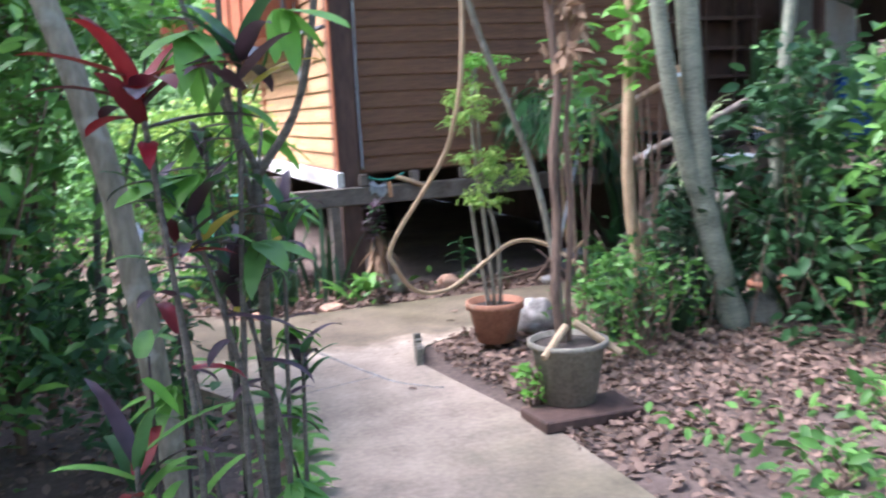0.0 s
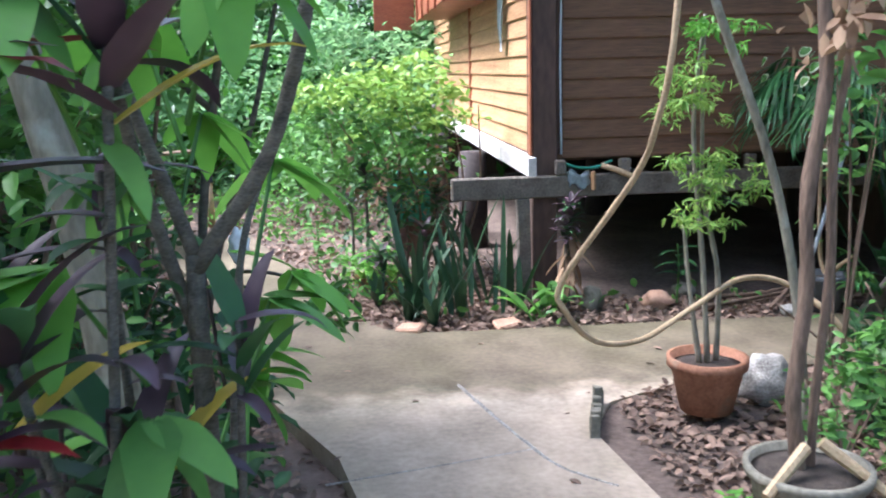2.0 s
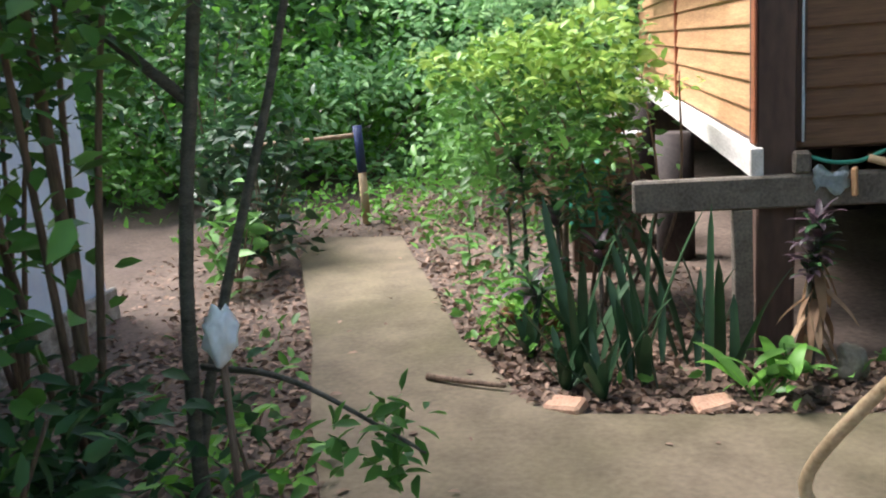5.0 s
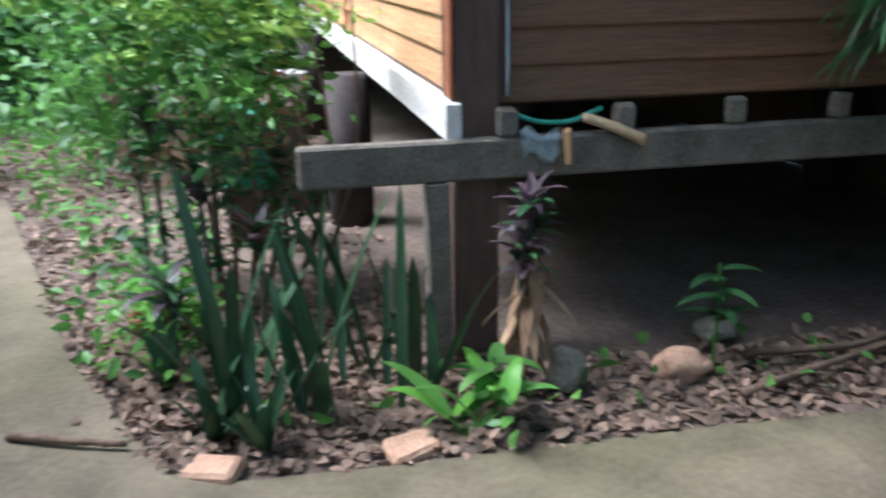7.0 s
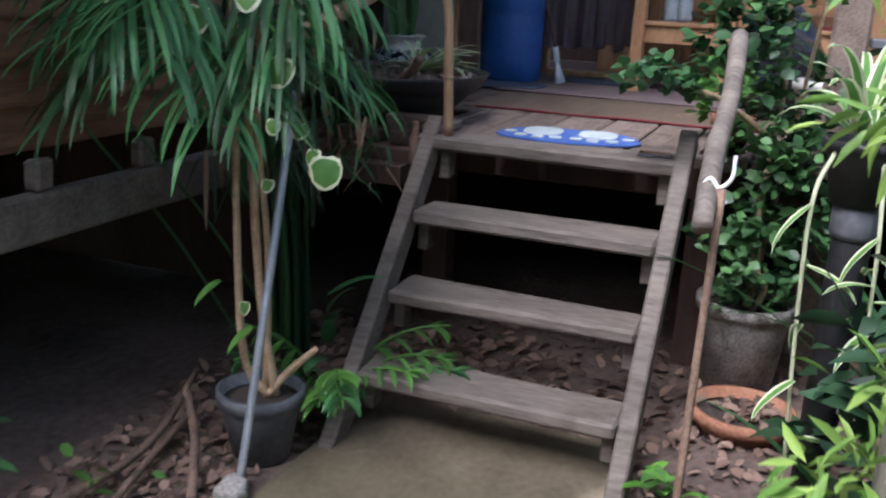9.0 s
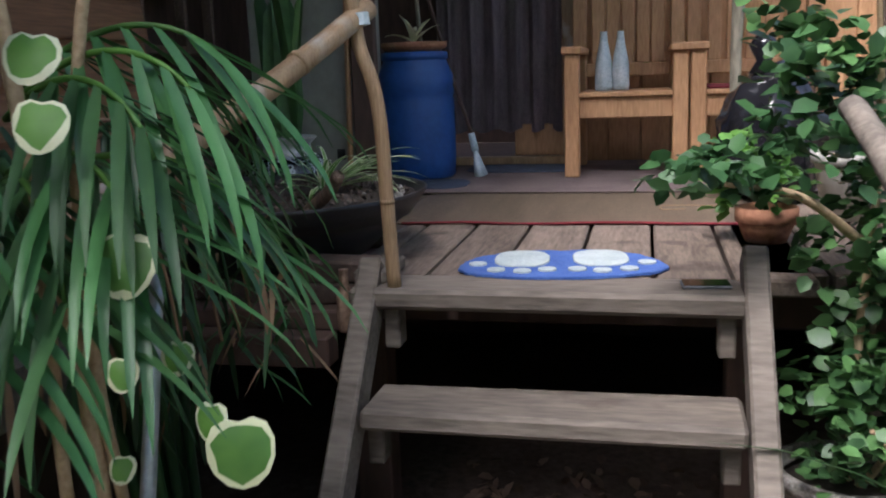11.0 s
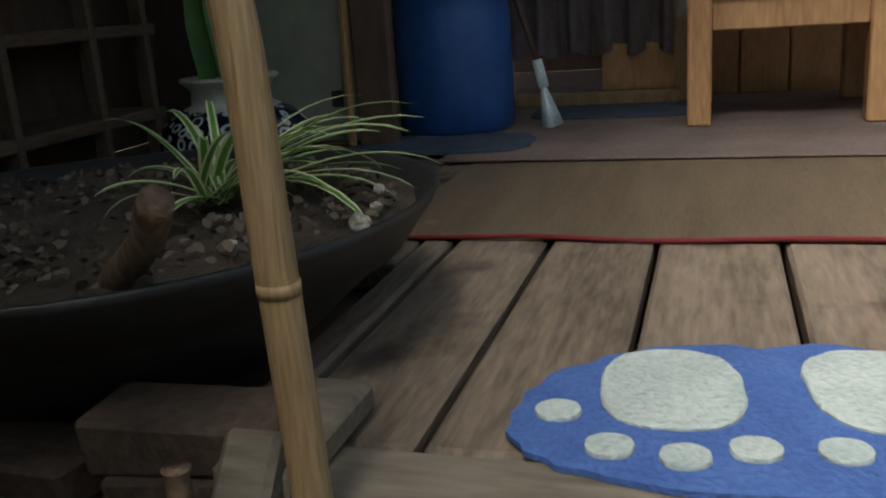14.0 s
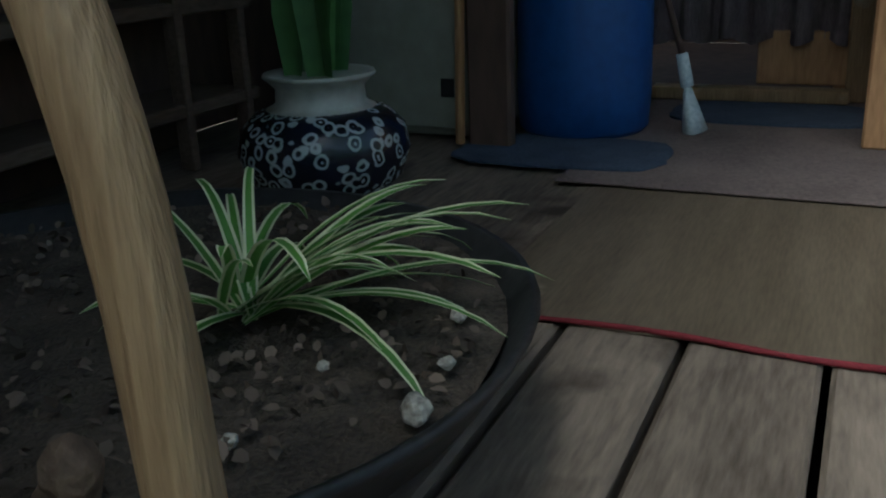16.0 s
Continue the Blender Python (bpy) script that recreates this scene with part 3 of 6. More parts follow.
for pts, r in (([(-0.6, -1.42, 0.0), (-0.53, -1.7, 0.0), (-0.44, -2.02, 0.0), (-0.35, -2.28, 0.0), (-0.2, -2.45, 0.0)], 0.008), ([(-1.14, -2.3, 0.0), (-0.8, -2.22, 0.0), (-0.4, -2.12, 0.0)], 0.003)):
    tagged(part("path_joint", tube(pts, r, r * 0.6, 6, 0.4), M["stone"]), "pale mortar joint in the path", "joint", kind="structure")


def litter(name, n, boxes, size, material, label, z=0.012, tilt=0.35):
    pts = []
    while len(pts) < n:
        x0, x1, y0, y1 = boxes[rng.integers(len(boxes))]
        x, y = rng.uniform(x0, x1), rng.uniform(y0, y1)
        if not inside(x, y):
            pts.append((x, y, max(ground_z(x, y), -0.1) + z * rng.uniform(0.3, 1.6)))
    ob = scatter(name, pts, size, material, width=1.25, flat=tilt)
    return tagged(ob, label, "leaf litter", kind="stuff")


litter("leaf_litter", 12000, [(0, 2.2, -5.2, -1.4), (0, 1.6, -3.6, -1.5), (-3.2, -0.9, -4.2, 0.5)], 0.045, M["litter"], "brown fallen leaves strewn over the soil", tilt=0.55)
litter("leaf_litter", 11500, [(-1.2, 1.5, -0.62, -0.12), (-1.2, 0.1, -0.3, 0.5), (-2.2, 0, 0.4, 4.0), (-2.9, -1.2, -1.6, 1.8), (-3.6, -1.2, 0.2, 5.5)], 0.045, M["litter"], "brown fallen leaves in the bed by the house", tilt=0.55)
litter("leaf_litter", 1500, [(1.5, 2.6, -0.9, -0.1), (2.0, 3.2, -2.4, -0.7)], 0.055, M["litter"], "brown fallen leaves under the steps", tilt=0.5)
sc = [(rng.uniform(-1.9, 1.4), rng.uniform(-2.4, 2.0)) for _ in range(120)]
scatter_at = [(x, y, 0.006) for x, y in sc if inside(x, y)][:26]
tagged(scatter("path_leaves", scatter_at, 0.045, M["litter"], flat=0.95), "a few dry leaves on the concrete path", "leaf litter", kind="stuff")

# ---- the house on posts ----
house = thing("house", "wooden house on posts with stained lap siding", "house")
FLOOR_Z = 0.84


def lap_board(length, h=0.128):
    """One siding board along x, thicker at its lower edge."""
    bm = bmesh.new()
    sec = [(0.0, 0), (-0.026, 0), (-0.027, 0.006), (-0.009, h), (0.0, h)]
    ends = [[bm.verts.new((x, y, z)) for y, z in sec] for x in (0, length)]
    for k in range(5):
        bm.faces.new((ends[0][k], ends[0][(k + 1) % 5], ends[1][(k + 1) % 5], ends[1][k]))
    bm.faces.new(ends[0])
    bm.faces.new(list(reversed(ends[1])))
    bmesh.ops.recalc_face_normals(bm, faces=bm.faces[:])
    return bm


def siding(parent, length, m, courses, material, pitch=0.112):
    first = None
    for i in range(courses):
        if first is None:
            ob = first = part("board", lap_board(length), material, parent)
        else:
            ob = put("board", first.data, parent)
        ob.matrix_local = m @ pose(random.uniform(-0.003, 0.003), 0, i * pitch, random.uniform(-0.2, 0.2))


# front boards carry their shade in the darker siding colour
front = part("wall", box(0.14, 2.75, 0.06, 0.12, FLOOR_Z + 0.02, 2.95), M["darkwood"], house, "front wall with siding coloured dark for shade")
siding(front, 2.60, pose(0.145, 0.058, FLOOR_Z - 0.028), 18, M["siding_shaded"])
side = part("wall", box(0.05, 0.11, 0.13, 6.4, FLOOR_Z + 0.02, 2.95), M["siding"], house, "honey-stained side wall")
siding(side, 2.72, pose(0.048, 2.84, FLOOR_Z, 0, 0, -90), 18, M["siding"])
siding(side, 3.5, pose(0.048, 6.4, FLOOR_Z, 0, 0, -90), 18, M["siding"])
part("trim", box(0.012, 0.05, 2.83, 2.89, FLOOR_Z, 2.95), M["redwood"], house, "upright cover strip on the side wall")
part("corner_post", box(0.0, 0.145, -0.03, 0.125, 0.0, 2.95, 0.008), M["darkwood"], house, "dark timber corner post")
part("trim", box(-0.012, 0.0, -0.035, 0.03, FLOOR_Z, 2.95), M["redwood"], house)
part("trim", box(0.15, 0.185, 0.0, 0.03, FLOOR_Z, 2.95, 0.003), M["darkwood"], house)
part("fascia", box(-0.03, 0.02, -0.06, 6.4, 0.72, 0.83), M["whitewood"], house, "pale weathered sill board")
part("floor", box(0.02, 2.75, 0.12, 6.4, 0.79, 0.835), M["darkwood"], house)
part("back_wall", box(0.05, 2.75, 6.4, 6.5, 0.0, 2.95), M["darkwood"], house)
# roof above the view, its eave set to shade the front wall
part("roof", box(-0.55, 2.74, -0.65, 7.0, 2.95, 3.02), M["roof"], house)
part("beam", box(-0.47, 2.25, -0.085, -0.032, 0.6, 0.725, 0.008), M["greywood"], house, "weathered front floor beam")
for x in (0.155, 0.53, 0.903, 1.273, 1.665, 2.06):
    part("joist", box(x - 0.032, x + 0.032, -0.083, -0.036, 0.727, 0.811, 0.01, wob=0.004), M["greywood"], house)
for x, y, r in ((-0.12, 1.7, 0.11), (-0.12, 4.2, 0.11), (2.5, 1.7, 0.11), (1.2, 3.0, 0.11)):
    ob = part("post", lathe([(r, -0.1), (r, 0.3), (r * 0.97, 0.718)], 20), M["darkpost"], house, smooth=True)
    ob.location = (x, y, 0)
part("prop", beam((-0.05, -0.05, -0.05), (-0.06, -0.05, 0.598), 0.075, 0.07), M["greywood"], house, "grey prop under the beam")
part("window_bay", box(-0.3, 0.04, 1.0, 4.6, 1.84, 2.9), M["redwood"], house, "red-brown shuttered window bay")
for y in (1.0, 1.7, 2.4, 3.1, 3.8, 4.5):
    part("batten", box(-0.322, -0.302, y, y + 0.06, 1.82, 2.9), M["redwood"], house)
part("shutter", box(-0.75, -0.32, 4.75, 4.79, 1.75, 2.7), M["redwood"], house, "open wooden shutter")
bm = bmesh.new()
rag = [[(-0.012 - 0.012 * math.sin(5 * i + j), 0.98 + 0.12 * i / 4 - 0.05 * (j / 8), 2.1 - 0.66 * j / 8) for j in range(9)] for i in range(-1, 4)]
vs = [[bm.verts.new(p) for p in col] for col in rag]
for a, b in zip(vs, vs[1:]):
    for j in range(8):
        bm.faces.new((a[j], a[j + 1], b[j + 1], b[j]))
bmesh.ops.solidify(bm, geom=bm.faces[:], thickness=0.004)
rg = tagged(part("hanging_cloth", bm, M["rag"], smooth=True), "faded blue-white cloth strip hanging on the siding", "cloth")
tagged(part("curved_pipe", tube([(-0.03, 0.05, 1.82), (-0.08, 0.4, 1.82), (-0.1, 0.75, 1.83), (-0.1, 0.95, 1.9), (-0.1, 1.0, 2.3)], 0.016, seg=10), M["greyplastic"], smooth=True),
       "grey bent conduit on the side wall", "pipe")
tagged(part("cable", tube([(0.168, -0.012, 2.6), (0.172, -0.02, 1.9), (0.165, -0.02, 1.4), (0.17, -0.02, 0.84)], 0.005, seg=6, rough=0.2), M["rag"], smooth=True), "pale cable on the corner post", "cable")
# plain dark boards added to close the space under the house and keep it dark
part("plank_wall", box(2.69, 2.75, 0.12, 6.4, 0, 0.79), M["darkwood"], house)

# ---- the veranda deck, steps and walls ----
deck = thing("veranda", "weathered plank veranda on posts", "veranda", kind="structure")
part("front_board", box(2.27, 2.43, -1.5, -0.66, 0.755, 0.803, 0.01, wob=0.004), M["greywood"], deck, "worn grey edge board")
y = -0.64
widths = [0.155, 0.165, 0.18, 0.175, 0.17, 0.18]
for w in widths:
    part("plank", box(2.436, 3.3, y - w + 0.005, y - 0.005, 0.76, 0.8, 0.006), M["plank"], deck)
    y -= w
part("plank", box(2.436, 3.3, -0.634, -0.585, 0.76, 0.8, 0.006), M["plank"], deck)
part("plank", box(3.0, 3.3, -0.58, 0.7, 0.75, 0.8, 0.006), M["plank"], deck)
for i in range(9):
    part("plank", box(2.5, 3.3, -1.69 - 0.17 * i, -1.69 - 0.17 * i + 0.162, 0.76, 0.8, 0.006), M["plank"], deck)
part("deck_floor", box(3.3, 5.0, -3.3, 0.7, 0.74, 0.8, 0), M["plank"], deck)
part("plank", box(2.3, 3.3, -0.635, 0.7, 0.7, 0.745, 0.004), M["darkwood"], deck)
part("beam", box(2.75, 2.83, -3.3, 0.1, 0.6, 0.74), M["darkwood"], deck)
part("beam", box(2.24, 2.31, -0.62, 0.12, 0.63, 0.7), M["darkwood"], deck)
for yy in (-0.6, -1.6, -3.2):
    part("post", box(2.74, 2.84, yy, yy + 0.1, -0.1, 0.6), M["darkwood"], deck)
# boards added round the space under the deck to keep light out
part("skirt", box(4.7, 4.75, -3.3, 0.7, -0.05, 0.74), M["darkwood"], deck)
part("skirt", box(2.76, 4.7, 0.7, 0.75, -0.05, 0.74), M["darkwood"], deck)
part("skirt", box(2.9, 4.7, -2.25, -2.2, -0.05, 0.74), M["darkwood"], deck)
tagged(part("floor_covering", box(3.115, 3.78, -1.75, -0.5, 0.802, 0.806, 0.001), M["lino"]), "brown linoleum sheet on the planks", "floor covering")
bm = tube([(3.11, -0.56, 0.806), (3.118, -0.75, 0.808), (3.105, -0.95, 0.806), (3.115, -1.2, 0.808), (3.108, -1.45, 0.806), (3.112, -1.72, 0.806)], 0.0042, seg=6, rough=0.2)
tagged(part("binding_cord", bm, M["redcord"], smooth=True), "dark red cord along the floor covering's edge", "cord")
tagged(part("carpet", box(3.76, 4.86, -2.4, -0.42, 0.8065, 0.811, 0.002, wob=0.003), M["carpet"]), "worn pinkish carpet on the veranda", "carpet")

steps = thing("wooden_steps", "weathered open wooden steps with four treads to the veranda", "stairs")
for yy, o in ((-0.70, 0.0), (-1.515, 0.03)):
    part("stringer", beam((1.63, yy, -0.03), (2.36 + o * 0.4, yy, 0.84 + o), 0.05, 0.085, 0.006), M["greywood"], steps)
for z, x in ((0.195, 1.76), (0.385, 1.965), (0.595, 2.13)):
    part("tread", box(x - 0.04, x + 0.135, -1.485, -0.73, z - 0.045, z, 0.009, wob=0.004), M["greywood"], steps)
    for yy in (-1.48, -0.765):
        part("cleat", box(x + 0.02, x + 0.08, yy, yy + 0.035, z - 0.14, z - 0.046), M["greywood"], steps)
for yy in (-1.48, -0.765):
    part("cleat", box(2.31, 2.37, yy, yy + 0.035, 0.66, 0.752), M["greywood"], steps)
part("stringer_cap", box(2.32, 2.5, -0.735, -0.66, 0.804, 0.835, 0.006), M["greywood"], steps)

walls = thing("veranda_walls", "dark plank walls round the veranda", "wall", kind="structure")
part("wall_east", box(5.02, 5.1, -4.6, -0.92, 0.8, 2.95), M["orangewood"], walls)
for i in range(18):
    part("panel", box(5.0, 5.02, -0.95 - 0.16 * (i + 1), -0.95 - 0.16 * i - 0.008, 0.8, 2.95, 0.003), M["orangewood"], walls)
part("wall_east", box(5.02, 5.1, -0.3, 0.8, 0.8, 2.95), M["darkwood"], walls)
part("wall_north", box(2.75, 5.1, 0.7, 0.78, 0.8, 2.95), M["darkwood"], walls)
part("room_back", box(6.2, 6.3, -1.6, 0.6, 0.8, 2.95), M["darkwood"], walls)
part("room_floor", box(5.0, 6.2, -1.6, 0.6, 0.76, 0.8), M["darkwood"], walls)
# roof above the view, sized to set how much light reaches the veranda
part("veranda_roof", box(2.75, 6.5, -1.7, 0.8, 2.98, 3.05), M["roof"], walls)
part("door_frame", box(4.96, 5.02, -0.95, -0.88, 0.8, 2.4), M["orangewood"], walls)
part("door_frame", box(4.96, 5.02, -0.34, -0.28, 0.8, 2.4), M["orangewood"], walls)
part("sill", box(4.72, 4.78, -0.93, -0.4, 0.812, 0.85), M["bamboo"], walls)
part("sill_panel", box(4.8, 4.83, -0.93, -0.68, 0.85, 1.0), M["orangewood"], walls)
part("door_frame", box(4.76, 4.82, -0.97, -0.915, 0.812, 2.4), M["bamboo"], walls)
part("far_boards", box(5.0, 5.02, -0.28, 0.7, 0.8, 2.9), M["darkwood"], walls)

# curtain in folds
bm = bmesh.new()
cols = []
for i in range(61):
    yy = -0.31 - 0.6 * i / 60
    fx = 4.79 + 0.022 * math.sin(i * 0.62) + 0.01 * math.sin(i * 1.7 + 1)
    cols.append([bm.verts.new((fx * 1.0 + 0.006 * j, yy, 0.97 + 0.01 * math.sin(i * 0.5) + 1.4 * j / 6)) for j in range(7)])
for a, b in zip(cols, cols[1:]):
    for j in range(6):
        bm.faces.new((a[j], a[j + 1], b[j + 1], b[j]))
bmesh.ops.solidify(bm, geom=bm.faces[:], thickness=0.003)
tagged(part("curtain", bm, M["curtain"], smooth=True), "dark purple-grey woven curtain in the doorway", "curtain")

# ---- pale building beyond the west plot ----
nb = thing("neighbouring_building", "pale blue plastered building wall", "building")
part("wall", box(-3.5, -3.32, -3.5, 1.0, -0.1, 3.4, 0.01), M["wall_blue"], nb)
part("wall", box(-7.5, -3.5, 0.85, 1.0, -0.1, 3.4, 0.01), M["wall_blue"], nb)
part("plinth", box(-3.31, -3.27, -3.5, 1.03, -0.1, 0.1, 0.01), M["stone"], nb)


# ---- far woods all round ----
def ring_leaves(n, r0, r1, z0, z1, a0, a1, size, material, name="far_woods", centre=(-0.5, -1.0)):
    a, r = rng.uniform(a0, a1, n), rng.uniform(r0, r1, n)
    k = 90
    ca, cr, cz = rng.uniform(a0, a1, k), rng.uniform(r0, r1, k), rng.uniform(z0, z1, k)
    pick = rng.integers(0, k, n)
    sp = (r1 - r0) * 0.25
    half = rng.random(n) < 0.75
    x = np.where(half, centre[0] + cr[pick] * np.cos(ca[pick]) + rng.normal(0, sp, n), centre[0] + r * np.cos(a))
    y = np.where(half, centre[1] + cr[pick] * np.sin(ca[pick]) + rng.normal(0, sp, n), centre[1] + r * np.sin(a))
    z = np.where(half, cz[pick] + rng.normal(0, 0.6, n), rng.uniform(z0, z1, n))
    keep = ~((x > 1.2) & (y > -3.5) & (x < 6.8) & (y < 7)) & ~((x > -3) & (y > -6.5) & (x < 2) & (y < 3))
    x, y, z = x[keep], y[keep], z[keep]
    ob = scatter(name, np.stack([x, y, np.abs(z) + 0.02], 1), size, material, flat=0.35, cheap=True)
    return tagged(ob, "dense green trees and undergrowth beyond the garden", "woods", kind="stuff")


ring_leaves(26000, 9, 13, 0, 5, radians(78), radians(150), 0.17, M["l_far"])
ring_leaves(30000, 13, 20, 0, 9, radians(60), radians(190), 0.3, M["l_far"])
ring_leaves(16000, 12, 20, 0, 9, radians(190), radians(420), 0.4, M["l_mid"])
ring_leaves(9000, 7, 9, 0.0, 1.2, radians(95), radians(140), 0.13, M["l_bright"])
ring_leaves(2500, 4.8, 7, 0.0, 1.8, radians(-75), radians(-30), 0.13, M["l_dark"])
ring_leaves(7000, 8, 11, 0.2, 3.5, radians(80), radians(150), 0.26, M["l_mid"])
ring_leaves(6000, 8.5, 11, 0.2, 4, radians(80), radians(150), 0.2, M["l_dark"])
for i in range(16):
    a = radians(85 + 5 * i)
    r = rng.uniform(8, 15)
    x, y = -0.5 + r * math.cos(a), -1 + r * math.sin(a)
    tree("tree", "slim grey-trunked tree in the woods", [(x, y, -0.05), (x + 0.1, y, 2), (x - 0.2, y + 0.2, 4.5), (x, y, 8)], rng.uniform(0.06, 0.13), 0.03, M["bark"],
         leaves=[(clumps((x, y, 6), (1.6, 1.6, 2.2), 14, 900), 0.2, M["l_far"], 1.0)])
# overhead canopy, added out of view, that shades the garden
for x, y, z, r, m in ((-3.2, -3.4, 4.2, 2.4, "l_dark"), (1.8, -3.6, 4.4, 2.6, "l_mid"), (-2.75, -1.5, 5.2, 2.4, "l_mid"), (2.1, -4.3, 5.4, 3.4, "l_dark"), (-3.4, -5.6, 4.6, 2.4, "l_dark")):
    tree("tree", "leafy tree added out of view to shade the garden", [(x, y, -0.08), (x + 0.1, y + 0.1, 1.5), (x - 0.1, y, 3.0), (x, y, 4.6)], 0.09, 0.04, M["bark"],
         limbs=[([(x, y, 3.0), (x + 0.7 * math.cos(k * 2.1), y + 0.7 * math.sin(k * 2.1), 3.9), (x + 1.5 * math.cos(k * 2.1), y + 1.5 * math.sin(k * 2.1), 4.6)], 0.04, 0.012) for k in range(3)],
         leaves=[(clumps((x, y, z), (r, r, 1.0), 40, 2600), 0.13, M[m], 1.0)])

# ---- trees along the path ----
tree("leaning_tree", "pale smooth-barked leaning tree trunk", [(-1.38, -3.4, -0.08), (-1.42, -3.4, 0.3), (-1.47, -3.4, 0.82), (-1.53, -3.4, 1.2), (-1.66, -3.4, 1.7), (-1.9, -3.4, 2.5)], 0.045, 0.032, M["bark"],
     leaves=[(clumps((-2.0, -3.8, 2.6), (0.7, 0.7, 0.5), 16, 700), 0.09, M["l_dark"], 1.0)])
tree("sapling_tree", "slim forked tree with many dark leaves", [(-1.6, -1.7, -0.08), (-1.6, -1.7, 0.4), (-1.56, -1.7, 0.9), (-1.46, -1.7, 1.5), (-1.4, -1.65, 2.4)], 0.022, 0.012, M["canebark"],
     limbs=[([(-1.6, -1.7, 0.35), (-1.52, -1.66, 0.7), (-1.35, -1.6, 1.25), (-1.2, -1.5, 1.9)], 0.016, 0.008), ([(-1.5, -1.7, 1.2), (-1.9, -1.8, 1.6), (-2.2, -1.9, 1.9)], 0.014, 0.006),
            ([(-1.56, -1.7, 0.6), (-1.3, -1.85, 0.62), (-1.0, -1.95, 0.5)], 0.009, 0.004)],
     leaves=[(clumps((-1.75, -1.75, 1.75), (0.7, 0.55, 0.5), 22, 1500), 0.075, M["l_mid"], 1.0), (clumps((-1.25, -1.5, 1.75), (0.35, 0.4, 0.25), 9, 320), 0.085, M["l_bright"], 1.0),
             (clumps((-1.15, -1.92, 0.52), (0.25, 0.12, 0.1), 7, 70), 0.06, M["l_mid"], 0.9), (clumps((-1.6, -1.9, 0.5), (0.25, 0.2, 0.3), 9, 200), 0.07, M["l_dark"], 0.9)])
for x, y, z, rx, rz, n, m in ((-2.1, -2.6, 1.05, 0.6, 0.95, 1700, "l_mid"), (-2.3, -3.5, 0.9, 0.6, 0.9, 2000, "l_mid"), (-2.25, -1.9, 1.35, 0.6, 0.75, 900, "l_mid"), (-1.85, -1.75, 1.95, 0.5, 0.4, 800, "l_bright"), (-1.95, -2.2, 0.55, 0.45, 0.45, 800, "l_dark"), (-2.6, -0.9, 1.5, 0.45, 0.5, 900, "l_dark"), (-1.95, -2.2, 1.8, 0.55, 0.4, 800, "l_mid"),
                              (-1.5, -2.75, 0.42, 0.3, 0.4, 500, "l_dark")):
    tree("shrub", "tall dark-leaved shrub beside the path", [(x, y, -0.09), (x + 0.03, y, z * 0.5), (x - 0.02, y + 0.03, z + rz * 0.5)], 0.022, 0.008, M["brownbark"],
         limbs=[([(x, y, 0.1), (x + 0.3 * rx * math.cos(k * 1.7), y + 0.3 * rx * math.sin(k * 1.7), z * 0.6), (x + 0.7 * rx * math.cos(k * 1.7), y + 0.7 * rx * math.sin(k * 1.7), z + 0.3 * rz)], 0.012, 0.004) for k in range(4)],
         leaves=[(clumps((x, y, z), (rx, rx, rz), 34, n), 0.085, M[m], 0.95)], category="shrub")
# right-hand side
tree("double_tree", "smooth grey-green tree with two trunks", [(1.46, -2.42, -0.05), (1.38, -2.4, 0.2), (1.28, -2.4, 0.55), (1.22, -2.4, 0.87), (1.15, -2.4, 1.7), (1.1, -2.4, 2.8)], 0.075, 0.045, M["greenbark"],
     limbs=[([(1.25, -2.4, 0.65), (1.12, -2.4, 1.0), (0.99, -2.4, 1.68), (0.9, -2.4, 2.7)], 0.05, 0.035)], nodes=5)
tree("slim_tree", "slim pale-barked garden tree", [(1.05, -2.1, -0.05), (1.04, -2.1, 0.4), (1.0, -2.1, 0.87), (1.03, -2.1, 1.72), (1.0, -2.1, 2.8)], 0.036, 0.026, M["liana"], rough=0.1)
tree("slim_tree", "slim grey-green tree by the veranda", [(1.8, -2.2, -0.05), (1.84, -2.2, 0.5), (1.9, -2.2, 1.3), (2.05, -2.2, 2.4)], 0.042, 0.03, M["greenbark"])
tree("thin_sapling", "thin leaning grey sapling", [(0.56, -2.2, -0.02), (0.5, -2.2, 0.5), (0.38, -2.2, 1.0), (0.12, -2.2, 1.68), (0.0, -2.2, 2.3)], 0.018, 0.012, M["bark"])
